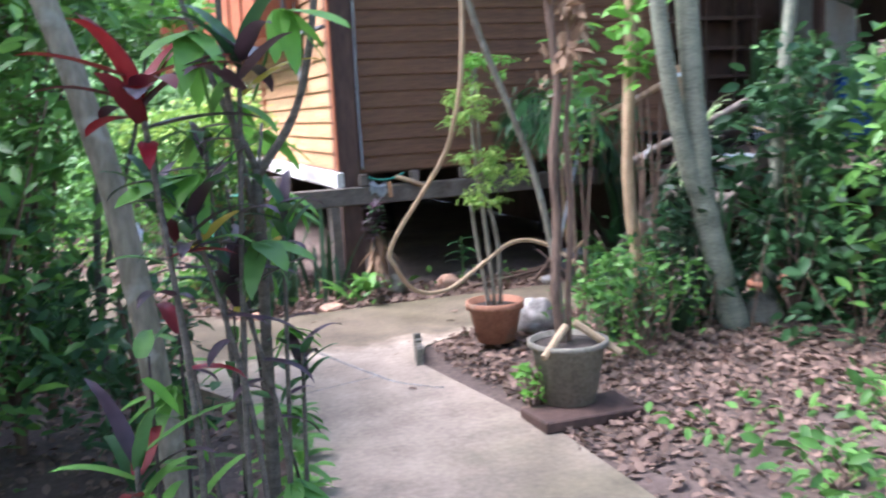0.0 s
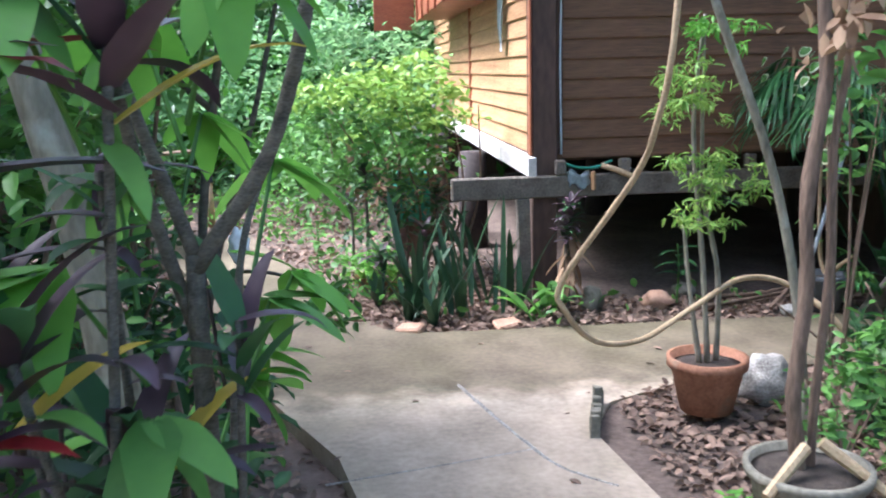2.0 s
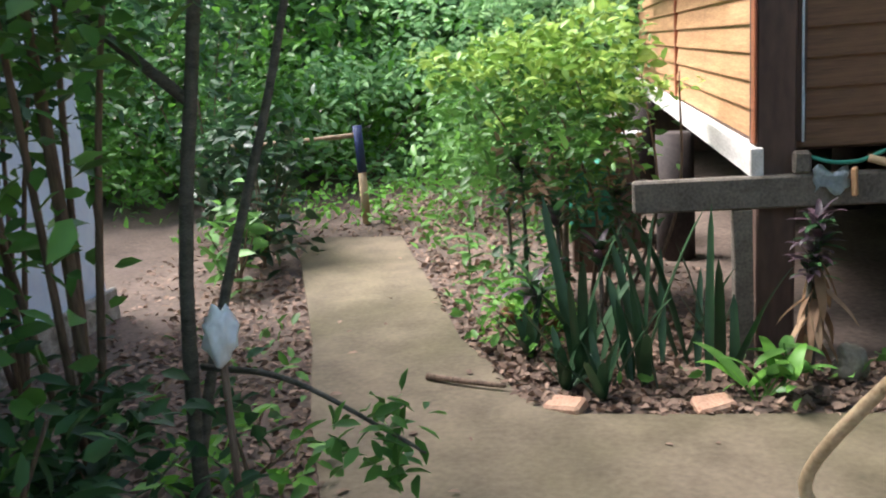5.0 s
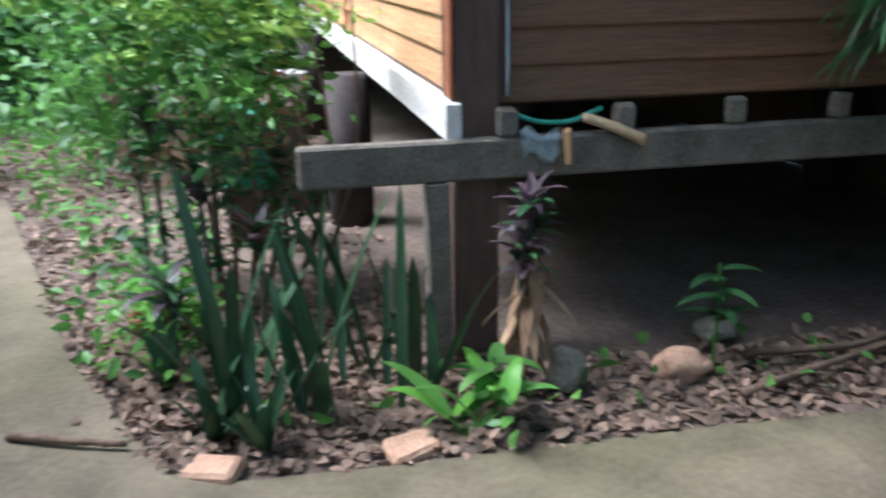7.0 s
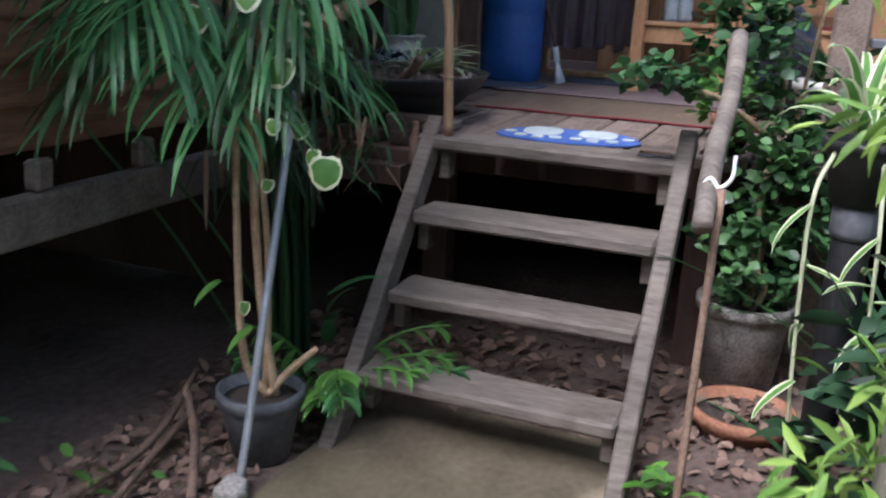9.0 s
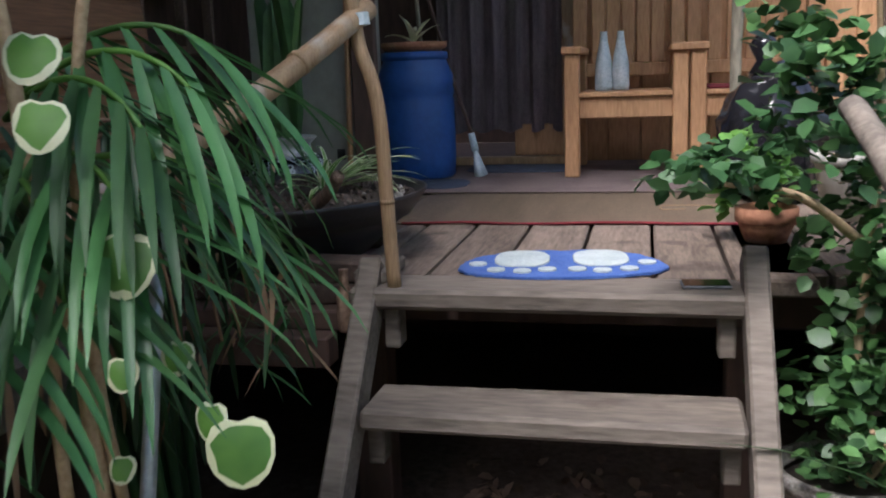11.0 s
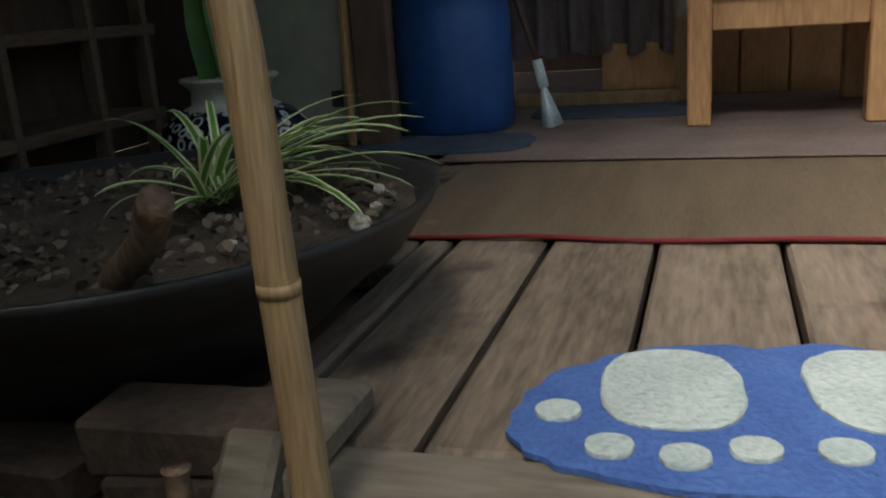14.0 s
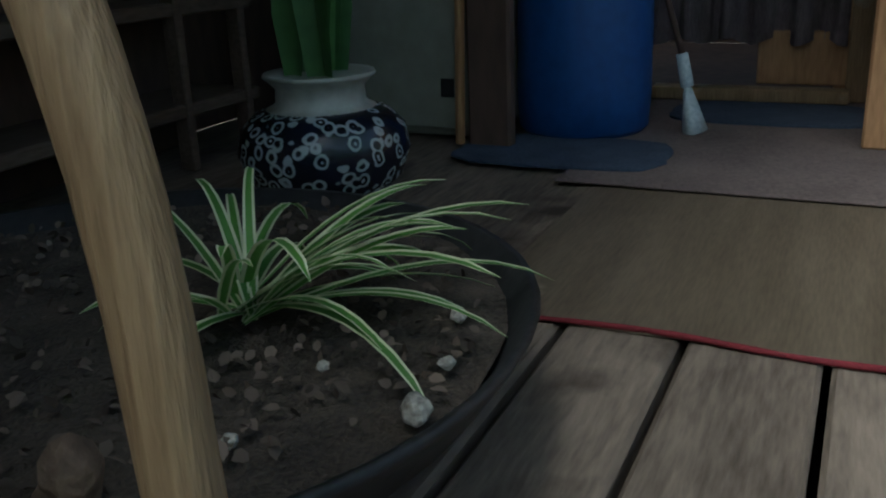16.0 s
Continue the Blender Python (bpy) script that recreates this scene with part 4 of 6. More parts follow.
for x, y, z, rx, rz, n, size, m in ((1.9, -3.3, 0.9, 0.5, 0.7, 520, 0.11, "l_mid"), (1.75, -2.9, 0.35, 0.5, 0.35, 170, 0.09, "l_dark"), (2.4, -2.8, 1.0, 0.5, 0.8, 900, 0.1, "l_dark"), (0.85, -2.45, 0.25, 0.3, 0.28, 260, 0.05, "l_mid"),
                                  (0.5, -4.05, 0.08, 0.2, 0.08, 60, 0.07, "l_mid"), (1.1, -3.8, 0.12, 0.3, 0.1, 90, 0.08, "l_mid"), (1.45, -3.75, 1.5, 0.25, 0.3, 60, 0.13, "l_bright"), (0.95, -2.3, 0.35, 0.25, 0.4, 380, 0.07, "l_dark"), (1.35, -2.25, 0.55, 0.3, 0.5, 420, 0.1, "l_blue"), (1.75, -2.45, 0.8, 0.35, 0.7, 520, 0.11, "l_dark"), (2.1, -2.6, 0.5, 0.4, 0.5, 420, 0.11, "l_dark"), (0.42, -2.62, 0.28, 0.16, 0.22, 190, 0.05, "l_mid"), (0.72, -2.55, 0.3, 0.2, 0.28, 220, 0.06, "l_mid"), (0.62, -2.25, 1.25, 0.16, 0.35, 130, 0.08, "l_mid"), (1.05, -2.2, 1.55, 0.18, 0.25, 80, 0.1, "l_bright"), (0.0, -2.95, 0.16, 0.07, 0.1, 60, 0.05, "l_bright")):
    tree("shrub", "loose green shrub in the leaf-strewn bed", [(x, y, -0.04), (x + 0.03, y, z * 0.5), (x, y + 0.03, z + rz * 0.4)], 0.008, 0.003, M["brownbark"],
         limbs=[([(x, y, 0.0), (x + 0.4 * rx * math.cos(k * 1.9), y + 0.4 * rx * math.sin(k * 1.9), z * 0.7), (x + 0.75 * rx * math.cos(k * 1.9), y + 0.75 * rx * math.sin(k * 1.9), z + 0.3 * rz)], 0.006, 0.002) for k in range(4)],
         leaves=[(clumps((x, y, z), (rx, rx, rz), 16, n), size, M[m], 0.9)], category="shrub")
# west plot undergrowth and the light-topped bush by the house
for x, y, z, rx, rz, n, size, m in ((-2.75, 2.0, 0.45, 0.35, 0.5, 420, 0.13, "l_blue"), (-3.0, 2.8, 0.6, 0.4, 0.7, 420, 0.12, "l_dark"), (-2.7, 1.4, 0.25, 0.2, 0.3, 60, 0.15, "l_mid"), (-1.75, -1.15, 0.1, 0.25, 0.14, 60, 0.09, "l_bright"),
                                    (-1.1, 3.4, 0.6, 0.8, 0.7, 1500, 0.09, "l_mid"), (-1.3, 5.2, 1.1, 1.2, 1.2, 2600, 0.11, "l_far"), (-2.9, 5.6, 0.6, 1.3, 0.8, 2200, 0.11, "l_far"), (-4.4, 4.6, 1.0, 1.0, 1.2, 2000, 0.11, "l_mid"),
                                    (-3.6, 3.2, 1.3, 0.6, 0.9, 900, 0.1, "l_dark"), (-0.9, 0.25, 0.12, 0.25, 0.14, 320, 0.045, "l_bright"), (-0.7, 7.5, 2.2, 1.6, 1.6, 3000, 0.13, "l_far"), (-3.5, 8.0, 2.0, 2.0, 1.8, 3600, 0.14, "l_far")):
    tree("shrub", "leafy green undergrowth shrub in the garden", [(x, y, -0.06), (x + 0.03, y, z * 0.5), (x, y + 0.03, z + rz * 0.4)], 0.012, 0.004, M["brownbark"],
         limbs=[([(x, y, 0.0), (x + 0.4 * rx * math.cos(k * 1.9), y + 0.4 * rx * math.sin(k * 1.9), z * 0.7), (x + 0.75 * rx * math.cos(k * 1.9), y + 0.75 * rx * math.sin(k * 1.9), z + 0.3 * rz)], 0.008, 0.003) for k in range(4)],
         leaves=[(clumps((x, y, z), (rx, rx, rz), 26, n), size, M[m], 0.9)], category="shrub")
tree("golden_bush", "many-stemmed bush with a bright yellow-green crown", [(-0.75, 0.75, -0.03), (-0.74, 0.76, 0.4), (-0.7, 0.8, 0.95)], 0.018, 0.008, M["brownbark"],
     limbs=[([(-0.75 + 0.06 * k, 0.75 + 0.05 * (k % 3), -0.03), (-0.8 + 0.1 * k, 0.8, 0.5), (-1.15 + 0.16 * k, 0.8 + 0.1 * (k % 3), 1.1)], 0.012, 0.004) for k in range(7)],
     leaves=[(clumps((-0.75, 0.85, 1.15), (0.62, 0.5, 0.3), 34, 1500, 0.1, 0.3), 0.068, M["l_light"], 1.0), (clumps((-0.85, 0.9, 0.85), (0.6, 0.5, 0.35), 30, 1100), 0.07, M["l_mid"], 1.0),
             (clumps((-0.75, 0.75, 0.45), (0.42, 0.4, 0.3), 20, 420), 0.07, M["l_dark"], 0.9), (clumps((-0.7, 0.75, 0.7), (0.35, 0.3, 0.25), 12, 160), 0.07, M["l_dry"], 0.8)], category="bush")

for k, (x0, x1, y0, y1, n, m) in enumerate(((-1.35, -0.75, -0.2, 1.6, 170, "l_mid"), (-1.8, -0.5, 1.6, 3.6, 260, "l_mid"), (-3.6, -2.5, 2.4, 4.6, 350, "l_bright"), (-2.4, -1.5, 2.7, 5.0, 300, "l_bright"), (-0.6, 1.2, -0.6, -0.2, 40, "l_mid"),
                                            (0.2, 1.8, -4.6, -3.3, 220, "l_mid"), (-2.6, -1.5, -1.4, 0.4, 140, "l_mid"))):
    at = [(x, y, 0.03 + 0.08 * rng.random()) for x, y in zip(rng.uniform(x0, x1, n), rng.uniform(y0, y1, n)) if not inside(x, y)]
    tagged(scatter("weeds", at, 0.07, M[m], flat=0.3, droop=-0.3), "low green weeds among fallen leaves", "weeds", kind="stuff")


# ---- plants and pots by the start of the path ----
def cordyline(base, stems, mats, label, n=12, length=0.32, width=0.075, skirt=False, name="cordyline"):
    """Cane stems that each end in a whorl of broad leaves; stems are lists of points from the base."""
    t = thing(name, label, "plant", *base)
    for pts, r in stems:
        part("stem", tube([Vector(p) for p in pts], r, r * 0.7, 8, 0.12), M["canebark"], t, smooth=True)
        tip = pts[-1]
        for i in range(7 if len(pts) > 2 and tip[2] > 0.9 else 0):
            f = 0.25 + 0.1 * i
            at = Vector(pts[1]).lerp(Vector(tip), f)
            ob = put("leaf", strap(length * random.uniform(0.4, 0.7), width * 0.75, 1.9 * i + random.uniform(-0.5, 0.5), random.uniform(-0.4, 0.7), random.uniform(0.7, 1.4), 6, (M[mats[i % len(mats)]],), taper=0.45), t)
            ob.location = at
        for i in range(n):
            m = mats[i % len(mats)]
            me = strap(length * random.uniform(0.7, 1.15), width * random.uniform(0.8, 1.2), 2.4 * i + random.uniform(-0.3, 0.3), random.uniform(0.0, 1.1), random.uniform(0.5, 1.3), 7, (M[m],), taper=0.45)
            ob = put("leaf", me, t)
            ob.location = Vector(tip) - Vector((0, 0, 0.012 * (i % 9)))
        if skirt:
            for i in range(9):
                ob = put("dry_leaf", strap(0.2, 0.05, 2.4 * i, random.uniform(-1.2, -0.6), 0.4, 5, (M["l_dry"],)), t)
                ob.location = Vector(tip) - Vector((0, 0, 0.14 + 0.02 * i))
    return t


def S(*p):
    return list(p)


cordyline((-1.44, -4.2, -0.08), [(S((0, 0, 0), (0.05, 0, 0.6), (0.0, 0.02, 1.4)), 0.009)], ["l_crimson", "l_red", "l_purple"], "tall cordyline with a crimson and purple leaf whorl", n=15, length=0.24, width=0.065)
cordyline((-1.3, -4.15, -0.08), [(S((0, 0, 0), (0.02, 0, 0.7), (0.07, 0.0, 1.46)), 0.008), (S((0.05, 0.02, 0), (0.04, 0.0, 0.6), (-0.06, 0, 1.14)), 0.008), (S((0.08, 0.1, 0), (0.12, 0.1, 0.5), (0.03, 0.08, 0.98)), 0.008)],
          ["l_purple", "l_dark", "l_purple", "l_purple", "l_dark", "l_purple", "l_mid", "l_purple", "l_yellow"], "cordyline canes with purple-brown and yellowing leaves", n=12, length=0.22, width=0.05)
cordyline((-1.58, -4.2, -0.08), [(S((0, 0, 0), (0.05, 0, 0.3), (0.06, 0.02, 0.62)), 0.008), (S((0.02, 0, 0), (0.1, 0.05, 0.3), (0.14, 0.05, 0.42)), 0.008)], ["l_mid", "l_purple", "l_dark", "l_red"],
          "low cordyline with mixed green and purple leaves", n=9, length=0.22, width=0.05)
cordyline((-1.2, -4.02, -0.08), [(S((0, 0, 0), (0.03, 0, 0.5), (0.06, 0, 1.12)), 0.007), (S((-0.05, 0.03, 0), (-0.08, 0.05, 0.7), (-0.1, 0.05, 1.3)), 0.008), (S((0.05, 0.05, 0), (0.08, 0.08, 0.4), (0.1, 0.1, 0.75)), 0.007),
                                 (S((-0.1, 0.0, 0), (-0.16, 0.0, 0.6), (-0.22, 0.02, 1.2)), 0.007)], ["l_purple", "l_dark", "l_dark"],
          "crowded dark purple cordyline canes beside the path", n=9, length=0.14, width=0.036)
for k, (x, y, h) in enumerate(((-1.28, -3.85, 0.85), (-1.14, -3.9, 0.6), (-1.42, -3.95, 1.05), (-1.2, -3.75, 1.15), (-1.5, -4.05, 0.8), (-1.12, -3.65, 0.5))):
    t = thing("leafy_cane", "thin dark cane with broad drooping green leaves", "plant", x, y, -0.08)
    part("stem", tube([(0, 0, 0), (0.02, 0.01, h * 0.5), (0.03 * (-1) ** k, 0.02, h)], 0.007, 0.003, 6, 0.12), M["darkpost"], t, smooth=True)
    for i in range(13):
        ob = put("leaf", strap(random.uniform(0.08, 0.15), random.uniform(0.035, 0.06), 2.4 * i + k, random.uniform(-0.5, 0.5), random.uniform(0.5, 1.3), 6, (M["l_bright" if (i + k) % 3 == 0 else "l_mid"],), taper=0.5), t)
        ob.location = (0.015, 0.01, h * (0.3 + 0.7 * i / 12))


def palmate(parent, at, az, length, m, n=5, droop=0.3):
    """One hand-shaped leaf of n leaflets at the end of a stalk."""
    for i in range(n):
        a = az + (i - (n - 1) / 2) * 0.62
        l = 1.1 * length * (1 - 0.12 * abs(i - (n - 1) / 2))
        ob = put("leaflet", strap(l, l * 0.45, a, random.uniform(-1.0, -0.1), 0.5, 7, (m,), taper=0.5, fold=0.12, twist=random.uniform(-0.6, 0.6)), parent)
        ob.location = at


hl = thing("hand_leaf_shrub", "branching shrub with large hand-shaped bright green leaves", "shrub", -1.22, -3.95, -0.08)
for pts, r in ((S((0, 0, 0), (0.02, -0.01, 0.6), (0.03, -0.05, 1.2)), 0.02), (S((0.03, -0.05, 1.18), (0.14, -0.05, 1.35), (0.2, -0.04, 1.62), (0.21, -0.04, 1.95)), 0.011), (S((0.03, -0.05, 1.2), (-0.06, 0, 1.45), (-0.15, 0.05, 1.8)), 0.009),
               (S((0.02, -0.03, 1.1), (-0.03, -0.1, 1.4), (-0.03, -0.14, 1.8)), 0.009), (S((0.05, 0, 0.9), (0.06, 0.12, 1.15), (0.1, 0.25, 1.3)), 0.007)):
    part("branch", tube(pts, r, r * 0.6, 8, 0.1), M["canebark"], hl, smooth=True)
for at, az, l, m in (((0.1, 0.28, 1.28), 1.3, 0.2, "l_bright"), ((-0.05, 0.1, 1.5), 2.4, 0.18, "l_bright"), ((0.1, -0.12, 1.55), -0.8, 0.17, "l_bright"), ((0.1, 0.12, 1.1), 0.9, 0.15, "l_mid"),
                     ((0.1, 0.1, 0.78), 0.6, 0.12, "l_bright"), ((0.02, 0.14, 1.36), 1.1, 0.13, "l_bright"), ((0.06, 0.2, 1.0), 0.9, 0.12, "l_bright"), ((-0.08, 0.05, 1.3), 1.9, 0.14, "l_mid"), ((0.05, 0.2, 0.95), 1.6, 0.15, "l_mid"), ((-0.15, 0.05, 1.75), 3.0, 0.18, "l_bright"), ((0.1, 0.15, 0.55), 0.7, 0.11, "l_mid"), ((-0.12, -0.1, 1.2), 3.6, 0.18, "l_bright"),
                     ((0.13, 0.2, 1.12), 0.6, 0.14, "l_bright"), ((-0.1, -0.2, 1.5), -1.9, 0.16, "l_mid"), ((0.0, -0.2, 1.05), -1.4, 0.15, "l_mid"), ((-0.2, 0.0, 0.7), 2.6, 0.17, "l_mid"), ((0.05, -0.1, 0.45), -0.6, 0.16, "l_mid"), ((-0.05, 0.0, 1.9), 1.0, 0.18, "l_bright")):
    tip = Vector(at)
    part("leaf_stalk", tube([tip * 0.9 - Vector((0.02 * math.cos(az), 0.02 * math.sin(az), -0.02)) - Vector((0.06 * math.cos(az), 0.06 * math.sin(az), 0.06)), tip], 0.004, 0.003, 5), M["l_mid"], hl)
    palmate(hl, tip, az, l, M[m])

for x, y in ((-0.95, -3.0), (-0.92, -2.75), (-1.0, -3.3)):
    t = thing("seedling", "small broad-leaved seedling at the path's edge", "plant", x, y, -0.05)
    part("stem", tube([(0, 0, 0), (0.01, 0.01, 0.14)], 0.004, 0.003, 5), M["l_mid"], t)
    for i in range(6):
        ob = put("leaf", strap(0.11, 0.06, i * 1.1, random.uniform(0, 0.6), 0.9, 6, (M["l_mid"],), taper=0.55), t)
        ob.location = (0.01, 0.01, 0.06 + 0.015 * i)


# strappy clumps and bare twigs that screen the steps
for x, y, n, ln, m in ((1.15, -2.3, 16, 0.75, "l_blue"), (1.5, -2.2, 14, 0.85, "l_dark"), (1.85, -2.35, 16, 0.9, "l_blue"), (0.85, -2.2, 10, 0.5, "l_dark"), (2.15, -2.3, 14, 1.0, "l_dark")):
    t = thing("strappy_plant", "clump of long arching dark green strap leaves", "plant", x, y, -0.03)
    rosette(t, (0, 0, 0), n, ln, 0.045, (M[m],), el=(0.85, 1.5), bend=(0.4, 1.3), taper=0.4)
for i in range(9):
    x, y = 0.55 + 0.17 * i, -2.3 - 0.12 * (i % 3)
    tagged(part("twig", tube([(x, y, -0.03), (x + 0.06, y, 0.3), (x + random.uniform(-0.2, 0.2), y, 0.55 + 0.08 * (i % 4))], 0.006, 0.003, 6, 0.15), M["brownbark"], None, "thin bare brown twig in the leafy bed", smooth=True), category="twig")


# ---- pots in the leaf bed ----
def flower_pot(r, h, material, label, x, y, z=0.0, name="flower_pot", rim=0.02, group=""):
    t = thing(name, label, "flower pot", x, y, z, group)
    part("body", lathe([(r * 0.68, 0), (r * 0.94, h - rim * 2), (r * 0.95, h - rim * 1.9)], 30), material, t, smooth=True)
    part("rim", lathe([(r * 0.95, h - rim * 1.9), (r * 1.04, h - rim * 1.8), (r * 1.05, h), (r * 0.94, h + 0.002), (r * 0.92, h - rim * 2)], 30), material, t, smooth=True)
    part("soil", lathe([(r * 0.93, h - rim * 1.7), (r * 0.6, h - rim * 1.3), (0.001, h - rim * 1.2)], 24), M["potsoil"], t, smooth=True)
    return t


flower_pot(0.145, 0.21, M["terracotta"], "terracotta pot with a thin-stemmed fern tree", 0.3, -1.92, 0.03)
ft = thing("feathery_plant", "thin double-stemmed plant with feathery light green sprays", "plant", 0.3, -1.92, 0.2)
for pts in (S((0, 0, 0), (-0.03, 0, 0.4), (-0.08, 0, 0.9), (-0.05, 0, 1.3)), S((0.04, 0.02, 0), (0.03, 0.0, 0.35), (-0.04, 0.0, 0.7), (-0.05, 0, 1.25)), S((-0.03, 0, 0), (-0.07, 0.02, 0.3), (-0.1, 0.02, 0.55))):
    part("stem", tube(pts, 0.012, 0.006, 7, 0.1), M["bark"], ft, smooth=True)
for cz, cx in ((1.24, -0.02), (0.98, -0.08), (0.78, -0.06), (1.1, -0.1), (0.72, 0.06), (0.6, -0.02)):
    scatter("spray", clumps((cx - 0.02, -0.06, cz), (0.15, 0.12, 0.07), 14, 230, 0.13), 0.042, M["l_light"] if cz < 1.2 else M["l_bright"], ft, width=0.45, droop=0.45, flat=0.3)
flower_pot(0.155, 0.25, M["stonepot"], "mossy grey concrete pot with a two-stemmed tree", 0.14, -3.0, 0.05, rim=0.012)
tagged(part("wooden_tray", box(-0.07, 0.36, -3.2, -2.98, 0.0, 0.045, 0.006, wob=0.006), M["darkwood"]), "dark rotting board under the concrete pot", "board")
tree("potted_tree", "brown two-stemmed tree with flaking bark in a concrete pot", [(0.13, -2.98, 0.25), (0.1, -2.98, 0.5), (0.125, -2.97, 0.75), (0.115, -2.97, 1.0), (0.15, -2.96, 1.3), (0.13, -2.95, 1.7), (0.15, -2.95, 2.6)], 0.02, 0.016, M["brownbark"],
     limbs=[([(0.16, -2.97, 0.25), (0.165, -2.97, 0.5), (0.19, -2.96, 0.8), (0.18, -2.96, 1.1), (0.215, -2.95, 1.4), (0.2, -2.95, 1.8), (0.24, -2.95, 2.5)], 0.013, 0.009)], rough=0.16)
scatter_dry = clumps((0.16, -2.95, 1.55), (0.12, 0.1, 0.22), 9, 70)
tagged(scatter("withered_leaves", scatter_dry, 0.07, M["l_dry"], droop=1.0, flat=0.2), "withered brown leaves hanging on the potted tree", "leaves", kind="stuff")
for p, q in (((0.12, -3.02, 0.36), (-0.02, -3.1, 0.27)), ((0.16, -3.02, 0.37), (0.32, -3.1, 0.24))):
    tagged(part("cut_cane", tube([p, q], 0.016, 0.014, 7, 0.1), M["liana"]), "cut dry cane lying over the pot's rim", "cane")
# liana loop
li = [(-0.098, -2.659, 2.6), (-0.108, -2.659, 1.7), (-0.128, -2.659, 1.36), (-0.146, -2.601, 1.172), (-0.17, -2.484, 1.005), (-0.342, -2.28, 0.648), (-0.327, -2.251, 0.535), (-0.183, -2.104, 0.38), (0.012, -2.017, 0.35), (0.227, -1.958, 0.447), (0.43, -1.9, 0.53), (0.61, -1.9, 0.5), (0.75, -2.0, 0.38), (0.9, -2.1, 0.15), (0.98, -2.15, -0.02)]
tagged(part("liana", tube(li, 0.009, 0.012, 9, 0.08), M["liana"], smooth=True), "tan woody liana hanging in a loop", "vine")


def rock(name, label, x, y, z, sx, sy, sz, material, category="stone"):
    bm = bmesh.new()
    bmesh.ops.create_icosphere(bm, subdivisions=3, radius=1)
    s = random.uniform(0, 50)
    for v in bm.verts:
        k = 1 + 0.35 * noise.noise(v.co * 1.3 + Vector((s, 0, 0))) + 0.12 * noise.noise(v.co * 4 + Vector((0, s, 0)))
        v.co = Vector((v.co.x * sx * k, v.co.y * sy * k, v.co.z * sz * k))
    ob = part(name, bm, material, None, label, smooth=True)
    ob.location = (x, y, z)
    return tagged(ob, category=category)


rock("stone", "pale pitted stone beside the terracotta pot", 0.58, -1.82, 0.09, 0.11, 0.1, 0.11, M["stone"])
rock("stone", "brown stone at the foot of a tree", 1.62, -2.35, 0.07, 0.12, 0.1, 0.12, M["stonepot"])
rock("stone", "flat brown stone in the house bed", 0.66, -0.3, 0.03, 0.09, 0.06, 0.05, M["brick"])
rock("stone", "broken slab piece by the corner post", 0.28, -0.3, 0.05, 0.06, 0.05, 0.08, M["stonepot"])
rock("stone", "rough dark stone under the house", 0.9, -0.05, 0.02, 0.07, 0.06, 0.04, M["stonepot"])
for x, y, a in ((-0.24, -0.55, 20), (-0.75, -0.54, -30)):
    b = part("brick", box(-0.07, 0.07, -0.045, 0.045, -0.02, 0.025, 0.01, wob=0.008), M["brick"], None, "broken brick at the edge of the bed")
    b.matrix_world = pose(x, y, 0.0, 8, -6, a)
    tagged(b, category="brick")
edge = thing("bed_edging", "jagged low edging of dark tile pieces", "edging")
for i in range(11):
    t = i / 10
    x, y = (-0.17 + 0.1 * t, -2.05 + 0.32 * t)
    ob = part("tile", box(-0.018, 0.018, -0.012, 0.012, -0.04, random.uniform(0.05, 0.085), 0.003, wob=0.004), M["stonepot"], edge)
    ob.location = (x, y, 0)
st = part("stick", tube([(-1.3, -0.25, 0.015), (-1.15, -0.32, 0.02), (-0.98, -0.38, 0.02)], 0.014, 0.009, 7, 0.15), M["brownbark"], None, "dark fallen stick on the path's edge", smooth=True)
tagged(st, category="stick")
for pts in (S((0.75, -0.5, 0.02), (1.1, -0.4, 0.03), (1.55, -0.3, 0.06)), S((0.9, -0.25, 0.02), (1.3, -0.32, 0.05), (1.7, -0.2, 0.1)), S((1.2, -0.55, 0.02), (1.35, -0.45, 0.1), (1.45, -0.35, 0.18))):
    tagged(part("dead_branch", tube(pts, 0.014, 0.01, 7, 0.15), M["brownbark"], None, "brown dead branch on the soil", smooth=True), category="branch")

# white bag tied to the sapling
bm = bmesh.new()
bmesh.ops.create_icosphere(bm, subdivisions=3, radius=1)
for v in bm.verts:
    k = 1 + 0.5 * noise.noise(v.co * 2.2) + 0.2 * noise.noise(v.co * 6)
    v.co = Vector((0.035 * v.co.x * k, 0.03 * v.co.y * k, 0.06 * v.co.z * k))
bag = part("plastic_bag", bm, M["white"], None, "white plastic bag tied to a thin stem", smooth=True)
bag.location = (-1.42, -1.9, 0.74)
tagged(bag, category="bag")
tagged(part("garden_stake", tube([(-1.43, -1.9, -0.06), (-1.42, -1.9, 0.75)], 0.009, 0.008, 7, 0.1), M["brownbark"], None, "thin brown stake holding a white bag", smooth=True), category="stake")

# fence post at the path's end
fp = thing("fence", "low rail fence with a blue-topped wooden post", "fence", -2.37, 3.42, -0.06)
part("post", tube([(0, 0, 0), (0.0, 0, 0.42)], 0.035, 0.033, 10, 0.08), M["liana"], fp, smooth=True)
part("post_top", tube([(0, 0, 0.42), (-0.01, 0, 0.79)], 0.036, 0.036, 12, 0.03), M["bluepaint"], fp, "dark blue painted post top", smooth=True)
part("rail", tube([(0.02, 0, 0.72), (-0.7, 0.05, 0.68), (-1.5, 0.1, 0.66)], 0.02, 0.018, 8, 0.1), M["bamboo"], fp, smooth=True)

